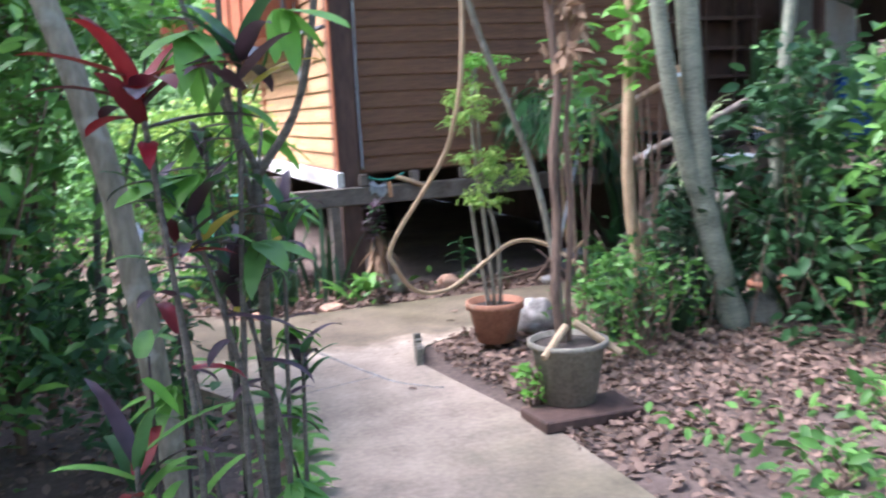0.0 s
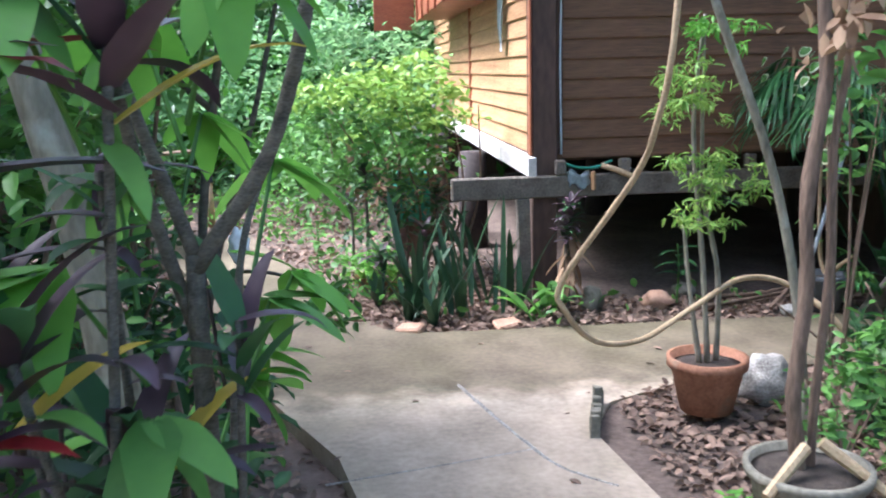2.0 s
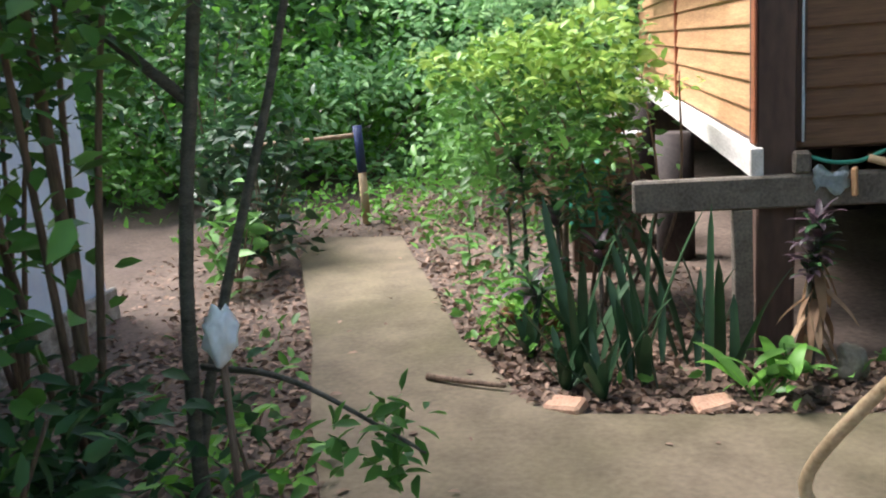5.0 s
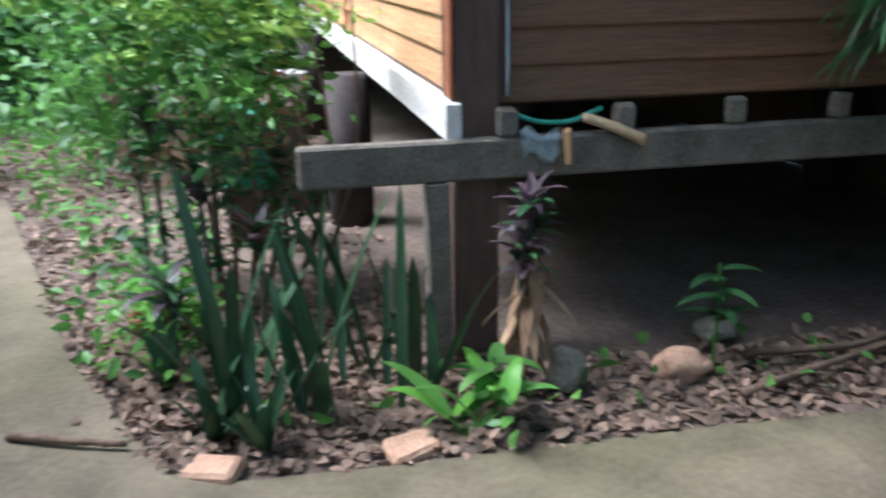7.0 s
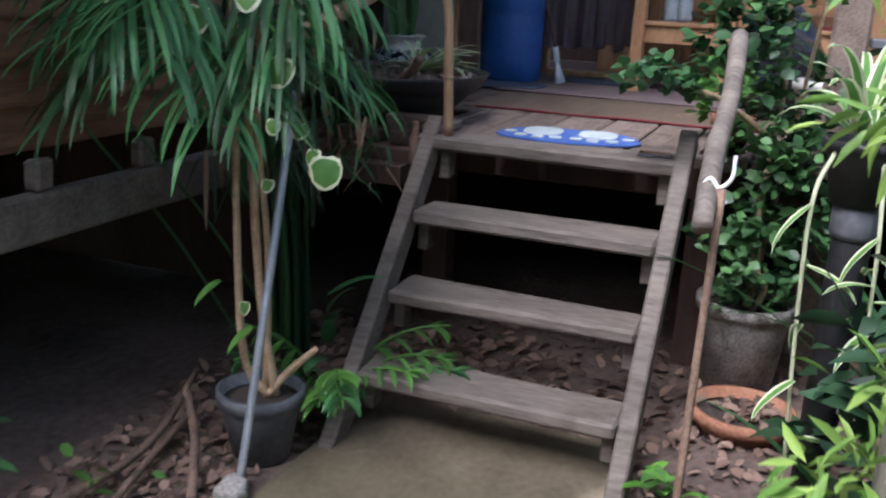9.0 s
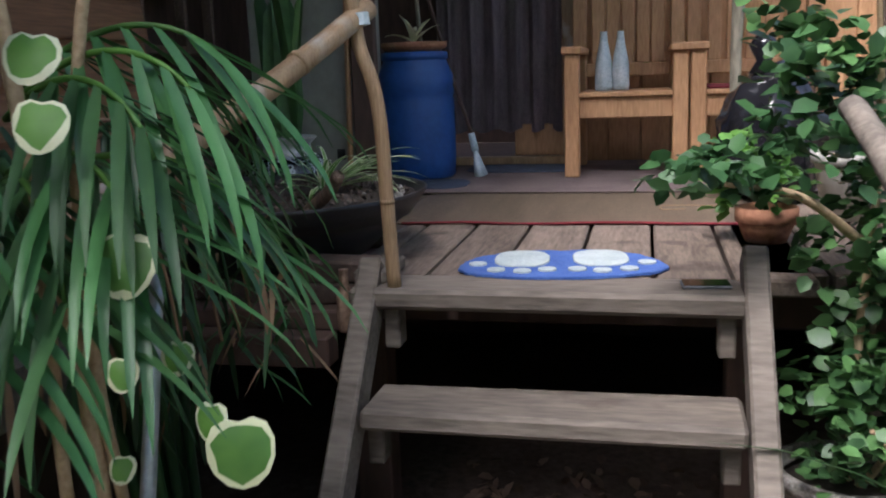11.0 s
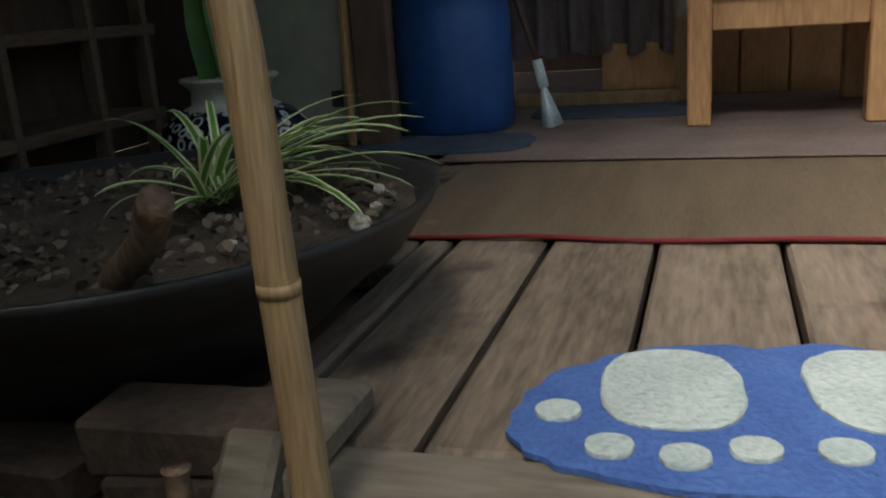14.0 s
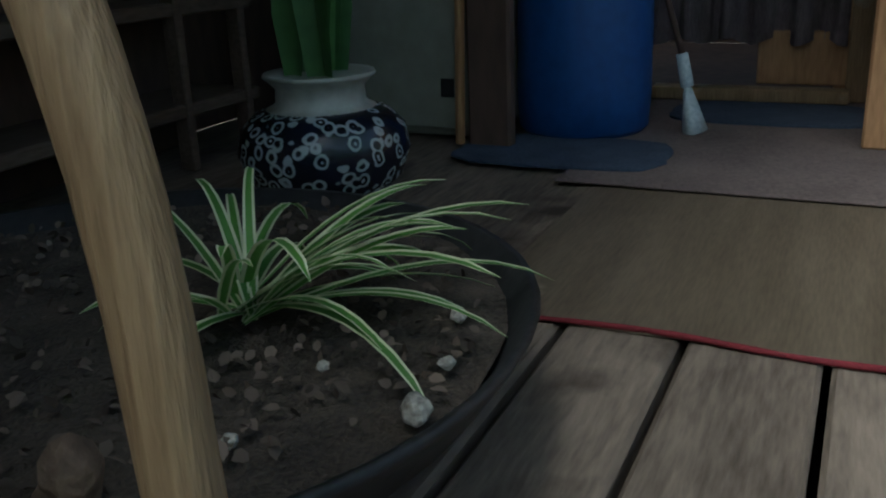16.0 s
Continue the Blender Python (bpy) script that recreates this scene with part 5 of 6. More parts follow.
# ---- the bed at the house corner ----
sv = thing("snake_plant", "clump of tall dark green snake plant leaves", "plant", -0.42, -0.18, -0.02)
for i in range(36):
    a = random.uniform(0, 6.28)
    me = strap(random.uniform(0.3, 0.74), random.uniform(0.036, 0.06), a, random.uniform(1.02, 1.55), random.uniform(-0.1, 0.35), 8, (M["l_blue"],), taper=0.28, twist=random.uniform(-0.5, 0.5), fold=0.35)
    ob = put("leaf", me, sv)
    ob.location = (random.uniform(-0.34, 0.34), random.uniform(-0.2, 0.16), 0)
for x, y, n, l in ((-0.75, -0.38, 9, 0.26), (-0.62, -0.45, 8, 0.28), (-0.9, 0.0, 8, 0.28)):
    t = thing("snake_plant", "small young snake plant in leaf litter", "plant", x, y, -0.02)
    rosette(t, (0, 0, 0), n, l, 0.05, (M["l_blue"],), el=(0.8, 1.4), bend=(0.0, 0.6), taper=0.3)
ag = thing("broad_leaf_plant", "fresh green broad-leaved plant by the corner prop", "plant", -0.08, -0.5, -0.02)
for i in range(10):
    ob = put("leaf", strap(random.uniform(0.15, 0.26), 0.075, 2.4 * i, random.uniform(0.5, 1.1), random.uniform(0.6, 1.4), 7, (M["l_mid"] if i % 3 else M["l_bright"],), taper=0.55), ag)
    ob.location = (random.uniform(-0.05, 0.1), random.uniform(-0.05, 0.05), 0.05 + 0.02 * (i % 4))
    part("leaf_stalk", tube([(0, 0, 0), ob.location], 0.004, 0.003, 5), M["l_mid"], ag)
cordyline((0.13, -0.3, -0.02), [(S((0, 0, 0), (0.0, 0, 0.3), (0.01, 0, 0.5)), 0.012), (S((0.02, 0.02, 0), (0.02, 0, 0.35), (0.03, 0, 0.62)), 0.01)], ["l_purple", "l_purple", "l_dark"],
          "dark purple cordyline with a skirt of withered leaves", n=36, length=0.11, width=0.034, skirt=True)
for x, y, h in ((-0.78, 0.45, 0.55), (-0.95, 0.75, 0.75), (-0.6, 0.35, 0.4), (-0.88, 0.1, 0.32), (-0.5, 0.6, 0.6), (-1.05, 1.1, 0.5)):
    cordyline((x, y, -0.02), [(S((0, 0, 0), (0.01, 0, h * 0.5), (0.0, 0, h)), 0.012)], ["l_purple", "l_dark", "l_blue"], "dark purple-green cordyline in the house bed", n=18, length=0.16, width=0.045)
for x, y, h, m in ((0.78, -0.26, 0.36, "l_dark"), (-0.95, 0.35, 0.3, "l_bright"), (0.02, -0.42, 0.2, "l_mid"), (-1.3, 1.3, 0.3, "l_mid"), (-2.2, 3.2, 0.3, "l_bright")):
    t = thing("seedling", "small sapling with a few broad drooping leaves", "plant", x, y, -0.02)
    part("stem", tube([(0, 0, 0), (0.01, 0, h * 0.6), (0, 0, h)], 0.006, 0.003, 6), M["l_mid"], t)
    for i in range(9):
        ob = put("leaf", strap(0.14, 0.065, 2.3 * i, random.uniform(-0.2, 0.5), 0.9, 7, (M[m],), taper=0.55), t)
        ob.location = (0.005, 0, h * (0.45 + 0.06 * i))
for x, y, r, h in ((-0.98, 0.42, 0.07, 0.11), (-0.8, 0.36, 0.06, 0.1)):
    flower_pot(r, h, M["terracotta"], "small weathered clay pot in the bed by the bush", x, y, -0.03, rim=0.012)
    t = thing("potted_plant", "light green leafy plant in a small clay pot", "plant", x, y, h - 0.05)
    rosette(t, (0, 0, 0), 9, 0.14, 0.05, (M["l_light"],), el=(0.3, 1.3), bend=(0.5, 1.3), taper=0.5)
# clutter behind the beam
bn = thing("plastic_bin", "green plastic bin under the house edge", "bin", -0.6, 1.5, 0.0)
part("body", box(-0.13, 0.13, -0.11, 0.11, 0.25, 0.58, 0.02), M["teal"], bn)
part("lid", box(-0.14, 0.14, -0.12, 0.12, 0.582, 0.61, 0.01), M["teal"], bn)
part("stand", box(-0.12, 0.12, -0.1, 0.1, -0.03, 0.248, 0.01), M["darkwood"], bn)
for x, y, z, r in ((-0.45, 2.3, 0.78, 0.11), (-0.38, 2.1, 0.55, 0.1)):
    t = thing("white_basin", "white plastic basin stacked under the house", "basin", x, y, z)
    part("bowl", lathe([(r * 0.6, 0), (r, 0.14), (r * 1.08, 0.145), (r * 0.95, 0.13), (r * 0.55, 0.015)], 24), M["white"], t, smooth=True)
tagged(part("basin_stand", box(-0.55, -0.3, 1.95, 2.4, -0.03, 0.548, 0.01), M["darkwood"], None, "dark crate holding white basins"), category="crate")
# tools lying on the beam
bm = bmesh.new()
cloth = [[bm.verts.new((0.185 + 0.125 * i / 7 + 0.012 * (j > 3), -0.1 - 0.008 * math.sin(2.1 * i + 0.6 * j) - 0.012 * (j in (1, 2)), 0.745 + 0.012 * math.sin(i) - 0.085 * j / 6 + 0.01 * math.sin(1.3 * i + j))) for j in range(7)] for i in range(8)]
for a, b in zip(cloth, cloth[1:]):
    for j in range(6):
        bm.faces.new((a[j], a[j + 1], b[j + 1], b[j]))
bmesh.ops.solidify(bm, geom=bm.faces[:], thickness=0.008)
tagged(part("cloth_rag", bm, M["rag"], None, "crumpled grey cloth rag hanging over the beam", smooth=True), category="cloth")
tagged(part("wood_offcut", beam((0.34, -0.099, 0.64), (0.335, -0.097, 0.745), 0.055, 0.02), M["orangewood"], None, "pale wooden offcut hanging against the beam"), category="wood")
tagged(part("tool_handle", tube([(0.39, -0.075, 0.775), (0.48, -0.095, 0.745), (0.58, -0.115, 0.7)], 0.015, 0.018, 9, 0.06), M["liana"], None, "rounded pale wooden tool handle on the beam", smooth=True), category="tool")
tagged(part("hose_piece", tube([(0.18, -0.06, 0.79), (0.26, -0.07, 0.765), (0.36, -0.07, 0.765), (0.45, -0.075, 0.8)], 0.008, 0.008, 8), M["teal"], None, "short green hose piece on the beam", smooth=True), category="hose")

# ---- beside the steps ----
flower_pot(0.115, 0.2, M["greyplastic"], "dark grey plastic pot with tied climbing stems", 1.5, -0.56, 0.0)
tagged(part("steel_stake", tube([(1.3, -0.62, 0.0), (1.44, -0.63, 0.55), (1.56, -0.63, 1.0)], 0.011, 0.011, 10), M["steel"], None, "galvanised steel tube leaning at the pot", smooth=True), category="stake")
rock("stone", "small pale stone at the stake's foot", 1.27, -0.62, 0.02, 0.05, 0.04, 0.035, M["stone"])
va = thing("variegated_climber", "climbing plant with cream-edged round leaves on tied stems", "plant", 1.5, -0.58, 0.18)
for pts, r in ((S((0, 0, 0), (-0.02, 0.06, 0.12), (-0.04, 0.06, 0.5), (-0.03, 0.06, 0.85)), 0.012), (S((0.01, -0.02, 0), (0.0, 0.02, 0.3), (-0.03, 0.02, 0.7), (-0.06, 0.04, 1.0), (-0.05, 0.08, 1.4)), 0.013),
               (S((0.01, 0.01, 0), (0.01, 0.0, 0.4), (-0.03, 0.0, 0.72), (-0.04, -0.02, 1.05), (0.0, -0.08, 1.4)), 0.01), (S((0, 0, 0), (0.03, -0.06, 0.08), (0.06, -0.12, 0.14)), 0.012)):
    part("stem", tube(pts, r, r * 0.75, 8, 0.12), M["liana"], va, smooth=True)


def round_leaf(parent, at, r, az, tilt, cream=True):
    """A round leaf with an uneven cream margin."""
    v, f, idx = [(0, 0, 0)], [], []
    n = 14
    for k in range(n):
        a = 2 * math.pi * k / n
        w = 1 - 0.32 * math.exp(-((a - math.pi) / 0.5) ** 2)
        for q in (0.82 + random.uniform(-0.12, 0.1), 1.0):
            v.append((r * q * w * math.cos(a), r * q * w * math.sin(a) * 0.85, 0.1 * r * math.sin(2 * a) - 0.18 * r * q * q))
    quads = []
    for k in range(n):
        a, b = 1 + 2 * k, 1 + 2 * ((k + 1) % n)
        f += [(0, a, b), (a, a + 1, b + 1), (a, b + 1, b)]
        idx += [0, 1, 1]
    ob = put("leaf", mesh_np("leaf", np.array(v), np.array(f), [M["l_mid"], M["l_cream"] if cream else M["l_mid"]], np.array(idx), smooth=True), parent)
    ob.matrix_local = Matrix.Translation(at) @ pose(0, 0, 0, 0, 0, az) @ pose(0, 0, 0, 0, tilt, 0)
    return ob


for at, r, az, tilt in (((-0.18, -0.24, 0.69), 0.06, 200, 80), ((-0.15, -0.19, 0.71), 0.035, 170, 75), ((-0.1, -0.13, 0.9), 0.055, 190, 70), ((-0.12, 0.07, 1.0), 0.055, 185, 75), ((-0.1, 0.05, 0.9), 0.05, 160, 60), ((-0.05, -0.1, 0.75), 0.035, 190, 60),
                        ((-0.05, 0.03, 0.8), 0.04, 150, 40), ((-0.06, -0.02, 1.12), 0.05, 200, 60), ((-0.12, 0.16, 1.1), 0.05, 170, 70), ((-0.14, 0.2, 0.95), 0.045, 190, 80), ((-0.02, 0.1, 1.18), 0.05, 140, 40), ((-0.1, 0.0, 1.2), 0.05, 220, 50),
                        ((-0.08, 0.02, 0.86), 0.035, 180, 30), ((-0.2, -0.12, 0.78), 0.03, 190, 70), ((-0.16, 0.12, 0.78), 0.045, 175, 70), ((-0.2, 0.24, 1.06), 0.05, 185, 75), ((-0.16, 0.1, 1.2), 0.05, 165, 60), ((-0.14, -0.08, 1.05), 0.045, 200, 65),
                        ((-0.1, -0.04, 0.62), 0.028, 190, 60), ((-0.18, 0.3, 1.15), 0.05, 170, 70), ((-0.06, 0.06, 0.28), 0.03, 170, 80)):
    round_leaf(va, Vector(at) + Vector((-0.12 if at[2] > 0.8 else -0.03, -0.05, 0.0)), 0.74 * r, az, tilt)
for at in ((-0.06, 0.1, 0.33), (-0.02, 0.03, 0.2)):
    ob = put("leaf", strap(0.1, 0.04, 2.8, -0.4, 0.8, 6, (M["l_mid"],)), va)
    ob.location = at


def frond(parent, at, az, el, length, m, n=12, leaflet=0.3, bend=1.2, hang=0.0):
    """A feather palm frond: an arching stalk with narrow leaflets on both sides."""
    pts, p = [], Vector(at)
    for i in range(9):
        e = el - bend * (i / 8) ** 1.5
        pts.append(p.copy())
        p = p + Vector((math.cos(az) * math.cos(e), math.sin(az) * math.cos(e), math.sin(e))) * (length / 8)
    part("frond_stalk", tube(pts, 0.006, 0.003, 5, steps=2), M["l_mid"], parent, smooth=True)
    for i in range(n):
        t = 0.3 + 0.7 * i / (n - 1)
        q = pts[min(8, int(t * 8))]
        for s in (-1, 1):
            ob = put("leaflet", strap(leaflet * (1.1 - 0.5 * abs(t - 0.6)), 0.019, az + s * (1.1 - 0.5 * t), random.uniform(-0.3, 0.2) - hang, random.uniform(0.8, 1.4) - 0.6 * hang, 6, (m,), taper=0.4), parent)
            ob.location = q


pm = thing("parlour_palm", "tight clump of dark palm canes with drooping feathery fronds", "palm", 2.1, -0.28, -0.02)
for i in range(13):
    a, q = 2.4 * i, 0.07 * math.sqrt((i + 0.5) / 13)
    x, y = q * math.cos(a), q * math.sin(a)
    part("cane", tube([(x, y, 0), (x * 1.1 - 0.04, y * 1.1 - 0.01, 0.5), (x * 1.6 - 0.2, y * 1.8 - 0.03, 0.9), (x * 1.8 - 0.42, y * 1.8 - 0.05, 1.18)], 0.013, 0.009, 7, 0.05, 4), M["l_blue"] if i % 3 else M["l_dark"], pm, smooth=True)
for x, y in ((-0.1, 0.05), (-0.05, -0.08)):
    part("cane", tube([(x, y, 0), (x - 0.25, y + 0.12, 0.5), (x - 0.5, y + 0.25, 0.9)], 0.006, 0.004, 6, 0.05), M["l_dark"], pm, smooth=True)
# crown hanging out towards the path
for k in range(16):
    az = (2.0 + 0.83 * k) % 3.9 + 1.5
    frond(pm, (-0.6 + 0.06 * math.cos(az), -0.15 + 0.06 * math.sin(az), 1.12 + 0.2 * ((k * 0.618) % 1)), az, 0.7 - 0.6 * ((k * 0.37) % 1), 0.34, M["l_dark" if k % 3 == 1 else "l_palm"], n=10, leaflet=0.26, bend=1.9, hang=0.55)
# withered leaflets and ones coloured dark for shade, hanging over the corner of the veranda
for i in range(120):
    a, hang = random.uniform(0, 6.28), random.uniform(-1.5, -0.9)
    ob = put("leaflet", strap(random.uniform(0.1, 0.24), random.uniform(0.014, 0.024), a, hang, random.uniform(0.0, 0.4), 6, (M["l_dry"] if i % 7 == 0 else M["l_blue" if i % 2 else "l_dark"],), taper=0.4), pm)
    t = random.random()
    ob.location = (-0.42 + 0.34 * t + random.uniform(-0.04, 0.04), -0.06 - 0.16 * t + random.uniform(-0.05, 0.1), 0.7 + 0.58 * random.random())
for i in range(80):
    ob = put("leaflet", strap(random.uniform(0.07, 0.16), random.uniform(0.012, 0.022), random.uniform(0, 6.28), random.uniform(-1.4, -0.5), random.uniform(0.0, 0.6), 6, (M["l_dry"] if i % 6 == 0 else M["l_dark"],), taper=0.4), pm)
    ob.location = (random.uniform(-0.16, 0.08), random.uniform(-0.34, -0.2), random.uniform(0.72, 1.2))
for k in range(6):
    x = -0.42 + 0.07 * k
    part("frond_stalk", tube([(-0.3, -0.03, 1.15), (x, -0.1, 1.22), (x + 0.05, -0.2, 1.05), (x + 0.06, -0.24, 0.8)], 0.004, 0.003, 5), M["l_dry" if k % 2 else "l_dark"], pm, smooth=True)
fe = thing("fern", "green fern beside the bottom of the steps", "fern", 1.8, -0.6, 0.0)
for i in range(9):
    az = random.uniform(2.2, 5.9)
    frond(fe, (0, 0, 0.04), az, random.uniform(0.6, 1.2), random.uniform(0.36, 0.52), M["l_mid" if i % 3 else "l_palm"], n=13, leaflet=0.09)
for i in range(7):
    ob = put("leaf", strap(random.uniform(0.12, 0.2), 0.055, 2.2 + 0.5 * i, random.uniform(0.3, 1.2), 1.0, 7, (M["l_palm"],), taper=0.5), fe)
    ob.location = (0.0, 0.0, 0.08 + 0.05 * i)

# bamboo poles
bp = thing("bamboo_post", "dry bamboo post standing at the top of the steps", "post", 2.3, -0.761, 0.803)
part("cane", tube([(0, 0, 0), (0, 0.008, 0.2), (0.0, 0.0145, 0.36), (0.0, 0.029, 0.45), (0.0, 0.052, 0.52), (0.0, 0.067, 0.64)], 0.0155, 0.015, 16, 0.015, 0), M["bamboo"], bp, smooth=True)
for z, y in ((0.19, 0.0075), (0.56, 0.058)):
    part("node", tube([(0, y, z - 0.005), (0, y, z + 0.005)], 0.0161, 0.0161, 16, 0.02), M["bamboo"], bp, smooth=True)
part("binding", tube([(0, 0.047, 0.56), (0, 0.05, 0.585)], 0.021, 0.021, 12), M["rag"], bp)
rail = thing("bamboo_rail", "thick dry bamboo pole leaning across the corner", "pole", 2.34, -0.72, 1.4)
part("cane", tube([(0, 0, 0), (-0.29, 0.13, -0.165), (-0.6, 0.26, -0.31), (-0.76, 0.33, -0.38)], 0.023, 0.025, 16, 0.012), M["bamboo"], rail, smooth=True)
for p, q in (((-0.19, 0.085, -0.108), (-0.2, 0.09, -0.114)), ((-0.45, 0.197, -0.24), (-0.46, 0.2, -0.246))):
    part("node", tube([p, q], 0.026, 0.026, 16, 0.02), M["bamboo"], rail, smooth=True)

# right of the steps
rl = thing("hand_rail", "rough log rail tied to a rusty bar", "handrail", 2.0, -1.63, 0.0)
part("log", tube([(-0.74, -0.05, 0.865), (-0.5, -0.035, 0.955), (-0.2, -0.03, 1.06), (0.12, -0.01, 1.18)], 0.021, 0.023, 10, 0.1), M["greywood"], rl, smooth=True)
part("bar", tube([(-0.66, -0.06, -0.03), (-0.67, -0.065, 0.45), (-0.65, -0.07, 0.92)], 0.0085, 0.0085, 8, 0.06), M["rust"], rl, smooth=True)
part("tie", tube([(-0.64, -0.08, 0.89), (-0.63, -0.045, 0.935), (-0.62, -0.03, 0.9), (-0.62, -0.08, 0.93), (-0.61, -0.085, 0.98)], 0.005, 0.004, 6), M["white"], rl, "white tie", smooth=True)
flower_pot(0.15, 0.36, M["stone"], "tall pale grey pot with an ivy-leaved shrub", 2.48, -1.74, 0.0)
iv = thing("aralia_shrub", "climbing shrub with small scalloped dark green leaves", "shrub", 2.48, -1.74, 0.28)
for pts in (S((0, 0, 0), (-0.05, 0.0, 0.4), (-0.05, -0.02, 0.8), (-0.1, 0.02, 1.25)), S((0.02, 0, 0), (0.02, -0.05, 0.5), (0.05, -0.1, 1.0)), S((-0.05, 0, 0.6), (-0.2, 0.15, 0.72), (-0.3, 0.3, 0.76)), S((0, 0, 0), (-0.1, -0.05, 0.15), (-0.2, 0.0, 0.25))):
    part("stem", tube(pts, 0.012, 0.005, 7, 0.1), M["liana"], iv, smooth=True)
for c, r, n in (((-0.06, 0.0, 0.22), (0.17, 0.16, 0.2), 420), ((-0.05, -0.02, 0.62), (0.15, 0.15, 0.2), 330), ((-0.08, 0.03, 1.1), (0.2, 0.22, 0.22), 420), ((-0.28, 0.3, 0.77), (0.1, 0.12, 0.06), 110), ((-0.15, 0.12, 0.9), (0.12, 0.15, 0.15), 160), ((0.0, -0.15, 0.5), (0.12, 0.12, 0.25), 200)):
    scatter("foliage", clumps(c, r, 18, int(n * 1.25)), 0.046, M["l_dark"] if n < 300 else M["l_mottled"], iv, width=1.7, flat=0.4)
flower_pot(0.15, 0.11, M["terracotta"], "wide low terracotta bowl of dry leaves", 2.2, -1.78, 0.0)
tagged(scatter("bowl_leaves", clumps((2.2, -1.78, 0.1), (0.1, 0.1, 0.01), 12, 70), 0.045, M["litter"], flat=0.7), "dry leaves in the terracotta bowl", "leaf litter", kind="stuff")
pl = thing("pot_stand", "black plastic pipe carrying a hanging pot", "stand", 1.6, -1.955, 0.0)
part("pipe", lathe([(0.04, -0.03), (0.04, 0.8), (0.038, 0.87)], 20), M["black"], pl, smooth=True)
part("collar", lathe([(0.043, 0.8), (0.048, 0.815), (0.048, 0.87), (0.043, 0.875)], 20), M["greyplastic"], pl, smooth=True)
flower_pot(0.085, 0.13, M["black"], "black plastic pot on a pipe stand", 1.6, -1.955, 0.876, rim=0.01)
dr = thing("striped_dracaena", "trailing dracaena with cream-striped leaves", "plant", 1.6, -1.955, 0.985)
rosette(dr, (-0.02, 0.02, 0.03), 13, 0.26, 0.042, (M["l_mid"], M["l_cream"]), el=(0.3, 1.3), bend=(1.4, 2.4))
for pts in (S((-0.05, 0.06, 0), (-0.12, 0.09, -0.1), (-0.1, 0.08, -0.4), (-0.13, 0.05, -0.85)), S((-0.06, -0.03, 0.0), (-0.13, -0.04, -0.15), (-0.12, -0.05, -0.35))):
    part("runner", tube(pts, 0.005, 0.004, 6), M["l_cream"], dr, smooth=True)
    for k in range(7):
        q = Vector(pts[1]).lerp(Vector(pts[-1]), k / 6)
        ob = put("leaf", strap(0.13, 0.03, 2.2 * k + 2, random.uniform(-0.8, 0.3), 1.0, 6, (M["l_mid"], M["l_cream"])), dr)
        ob.location = q
for x, y in ((1.6, -1.75), (1.85, -2.05), (1.75, -1.62), (1.5, -1.9)):
    t = thing("ground_cover", "low bright green seedlings beside the steps", "plant", x, y, 0.0)
    for i in range(9):
        ob = put("leaf", strap(0.1, 0.05, 2.4 * i, random.uniform(0.2, 0.9), 1.0, 6, (M["l_bright"] if i % 2 else M["l_mid"],), taper=0.55), t)
        ob.location = (random.uniform(-0.05, 0.05), random.uniform(-0.05, 0.05), 0.02 + random.uniform(0, 0.05))
po = thing("timber_post", "thick brown timber post at the veranda edge", "post", 2.95, -1.93, 0.0)
part("shaft", box(-0.06, 0.06, -0.06, 0.06, -0.05, 1.5, 0.01, wob=0.005), M["plank"], po)
part("bracket", box(-0.09, 0.07, -0.26, -0.062, 1.14, 1.17, 0.004), M["greyplastic"], po)
flower_pot(0.085, 0.17, M["orangepot"], "orange plastic pot with bright green seedlings", 2.94, -2.14, 1.17)
sp = thing("potted_seedlings", "bright green leafy seedlings in an orange pot", "plant", 2.94, -2.14, 1.32)
scatter("foliage", clumps((0, 0, 0.06), (0.09, 0.09, 0.06), 10, 90), 0.06, M["l_light"], sp, width=1.2)
bk = thing("red_bucket", "red plastic bucket on the veranda planks", "bucket", 3.05, -2.2, 0.8)
part("body", lathe([(0.1, 0), (0.125, 0.27), (0.135, 0.275), (0.12, 0.27), (0.095, 0.02)], 26), M["red"], bk, smooth=True)
flower_pot(0.11, 0.2, M["glaze"], "grey-green pot with a large-leaved plant", 3.25, -1.88, 0.8)
bl = thing("large_leaved_plant", "glossy broad-leaved plant in a grey pot", "plant", 3.25, -1.88, 0.98)
rosette(bl, (0, 0, 0), 11, 0.26, 0.11, (M["l_dark"],), el=(0.5, 1.3), bend=(0.6, 1.4), taper=0.55)

# ---- on the veranda ----
mt = thing("bath_mat", "blue oval mat with two pale paw prints", "mat", 2.5, -1.108, 0.804, rz=6)


def blob(cx, cy, rx, ry, z0, z1, e=2.4, n=40, flat_side=None):
    bm = bmesh.new()
    ring = []
    for k in range(n):
        a = 2 * math.pi * k / n
        c, s = math.cos(a), math.sin(a)
        q = (abs(c) ** e + abs(s) ** e) ** (-1 / e) * (1 + random.uniform(-0.02, 0.02))
        ring.append((cx + rx * q * c, cy + ry * q * s))
    low = [bm.verts.new((x, y, z0)) for x, y in ring]
    mid = [bm.verts.new((x, y, z1 - 0.002)) for x, y in ring]
    top = [bm.verts.new((cx + (x - cx) * 0.97, cy + (y - cy) * 0.97, z1)) for x, y in ring]
    for a, b in ((low, mid), (mid, top)):
        for k in range(n):
            bm.faces.new((a[k], a[(k + 1) % n], b[(k + 1) % n], b[k]))
    bm.faces.new(top)
    return bm


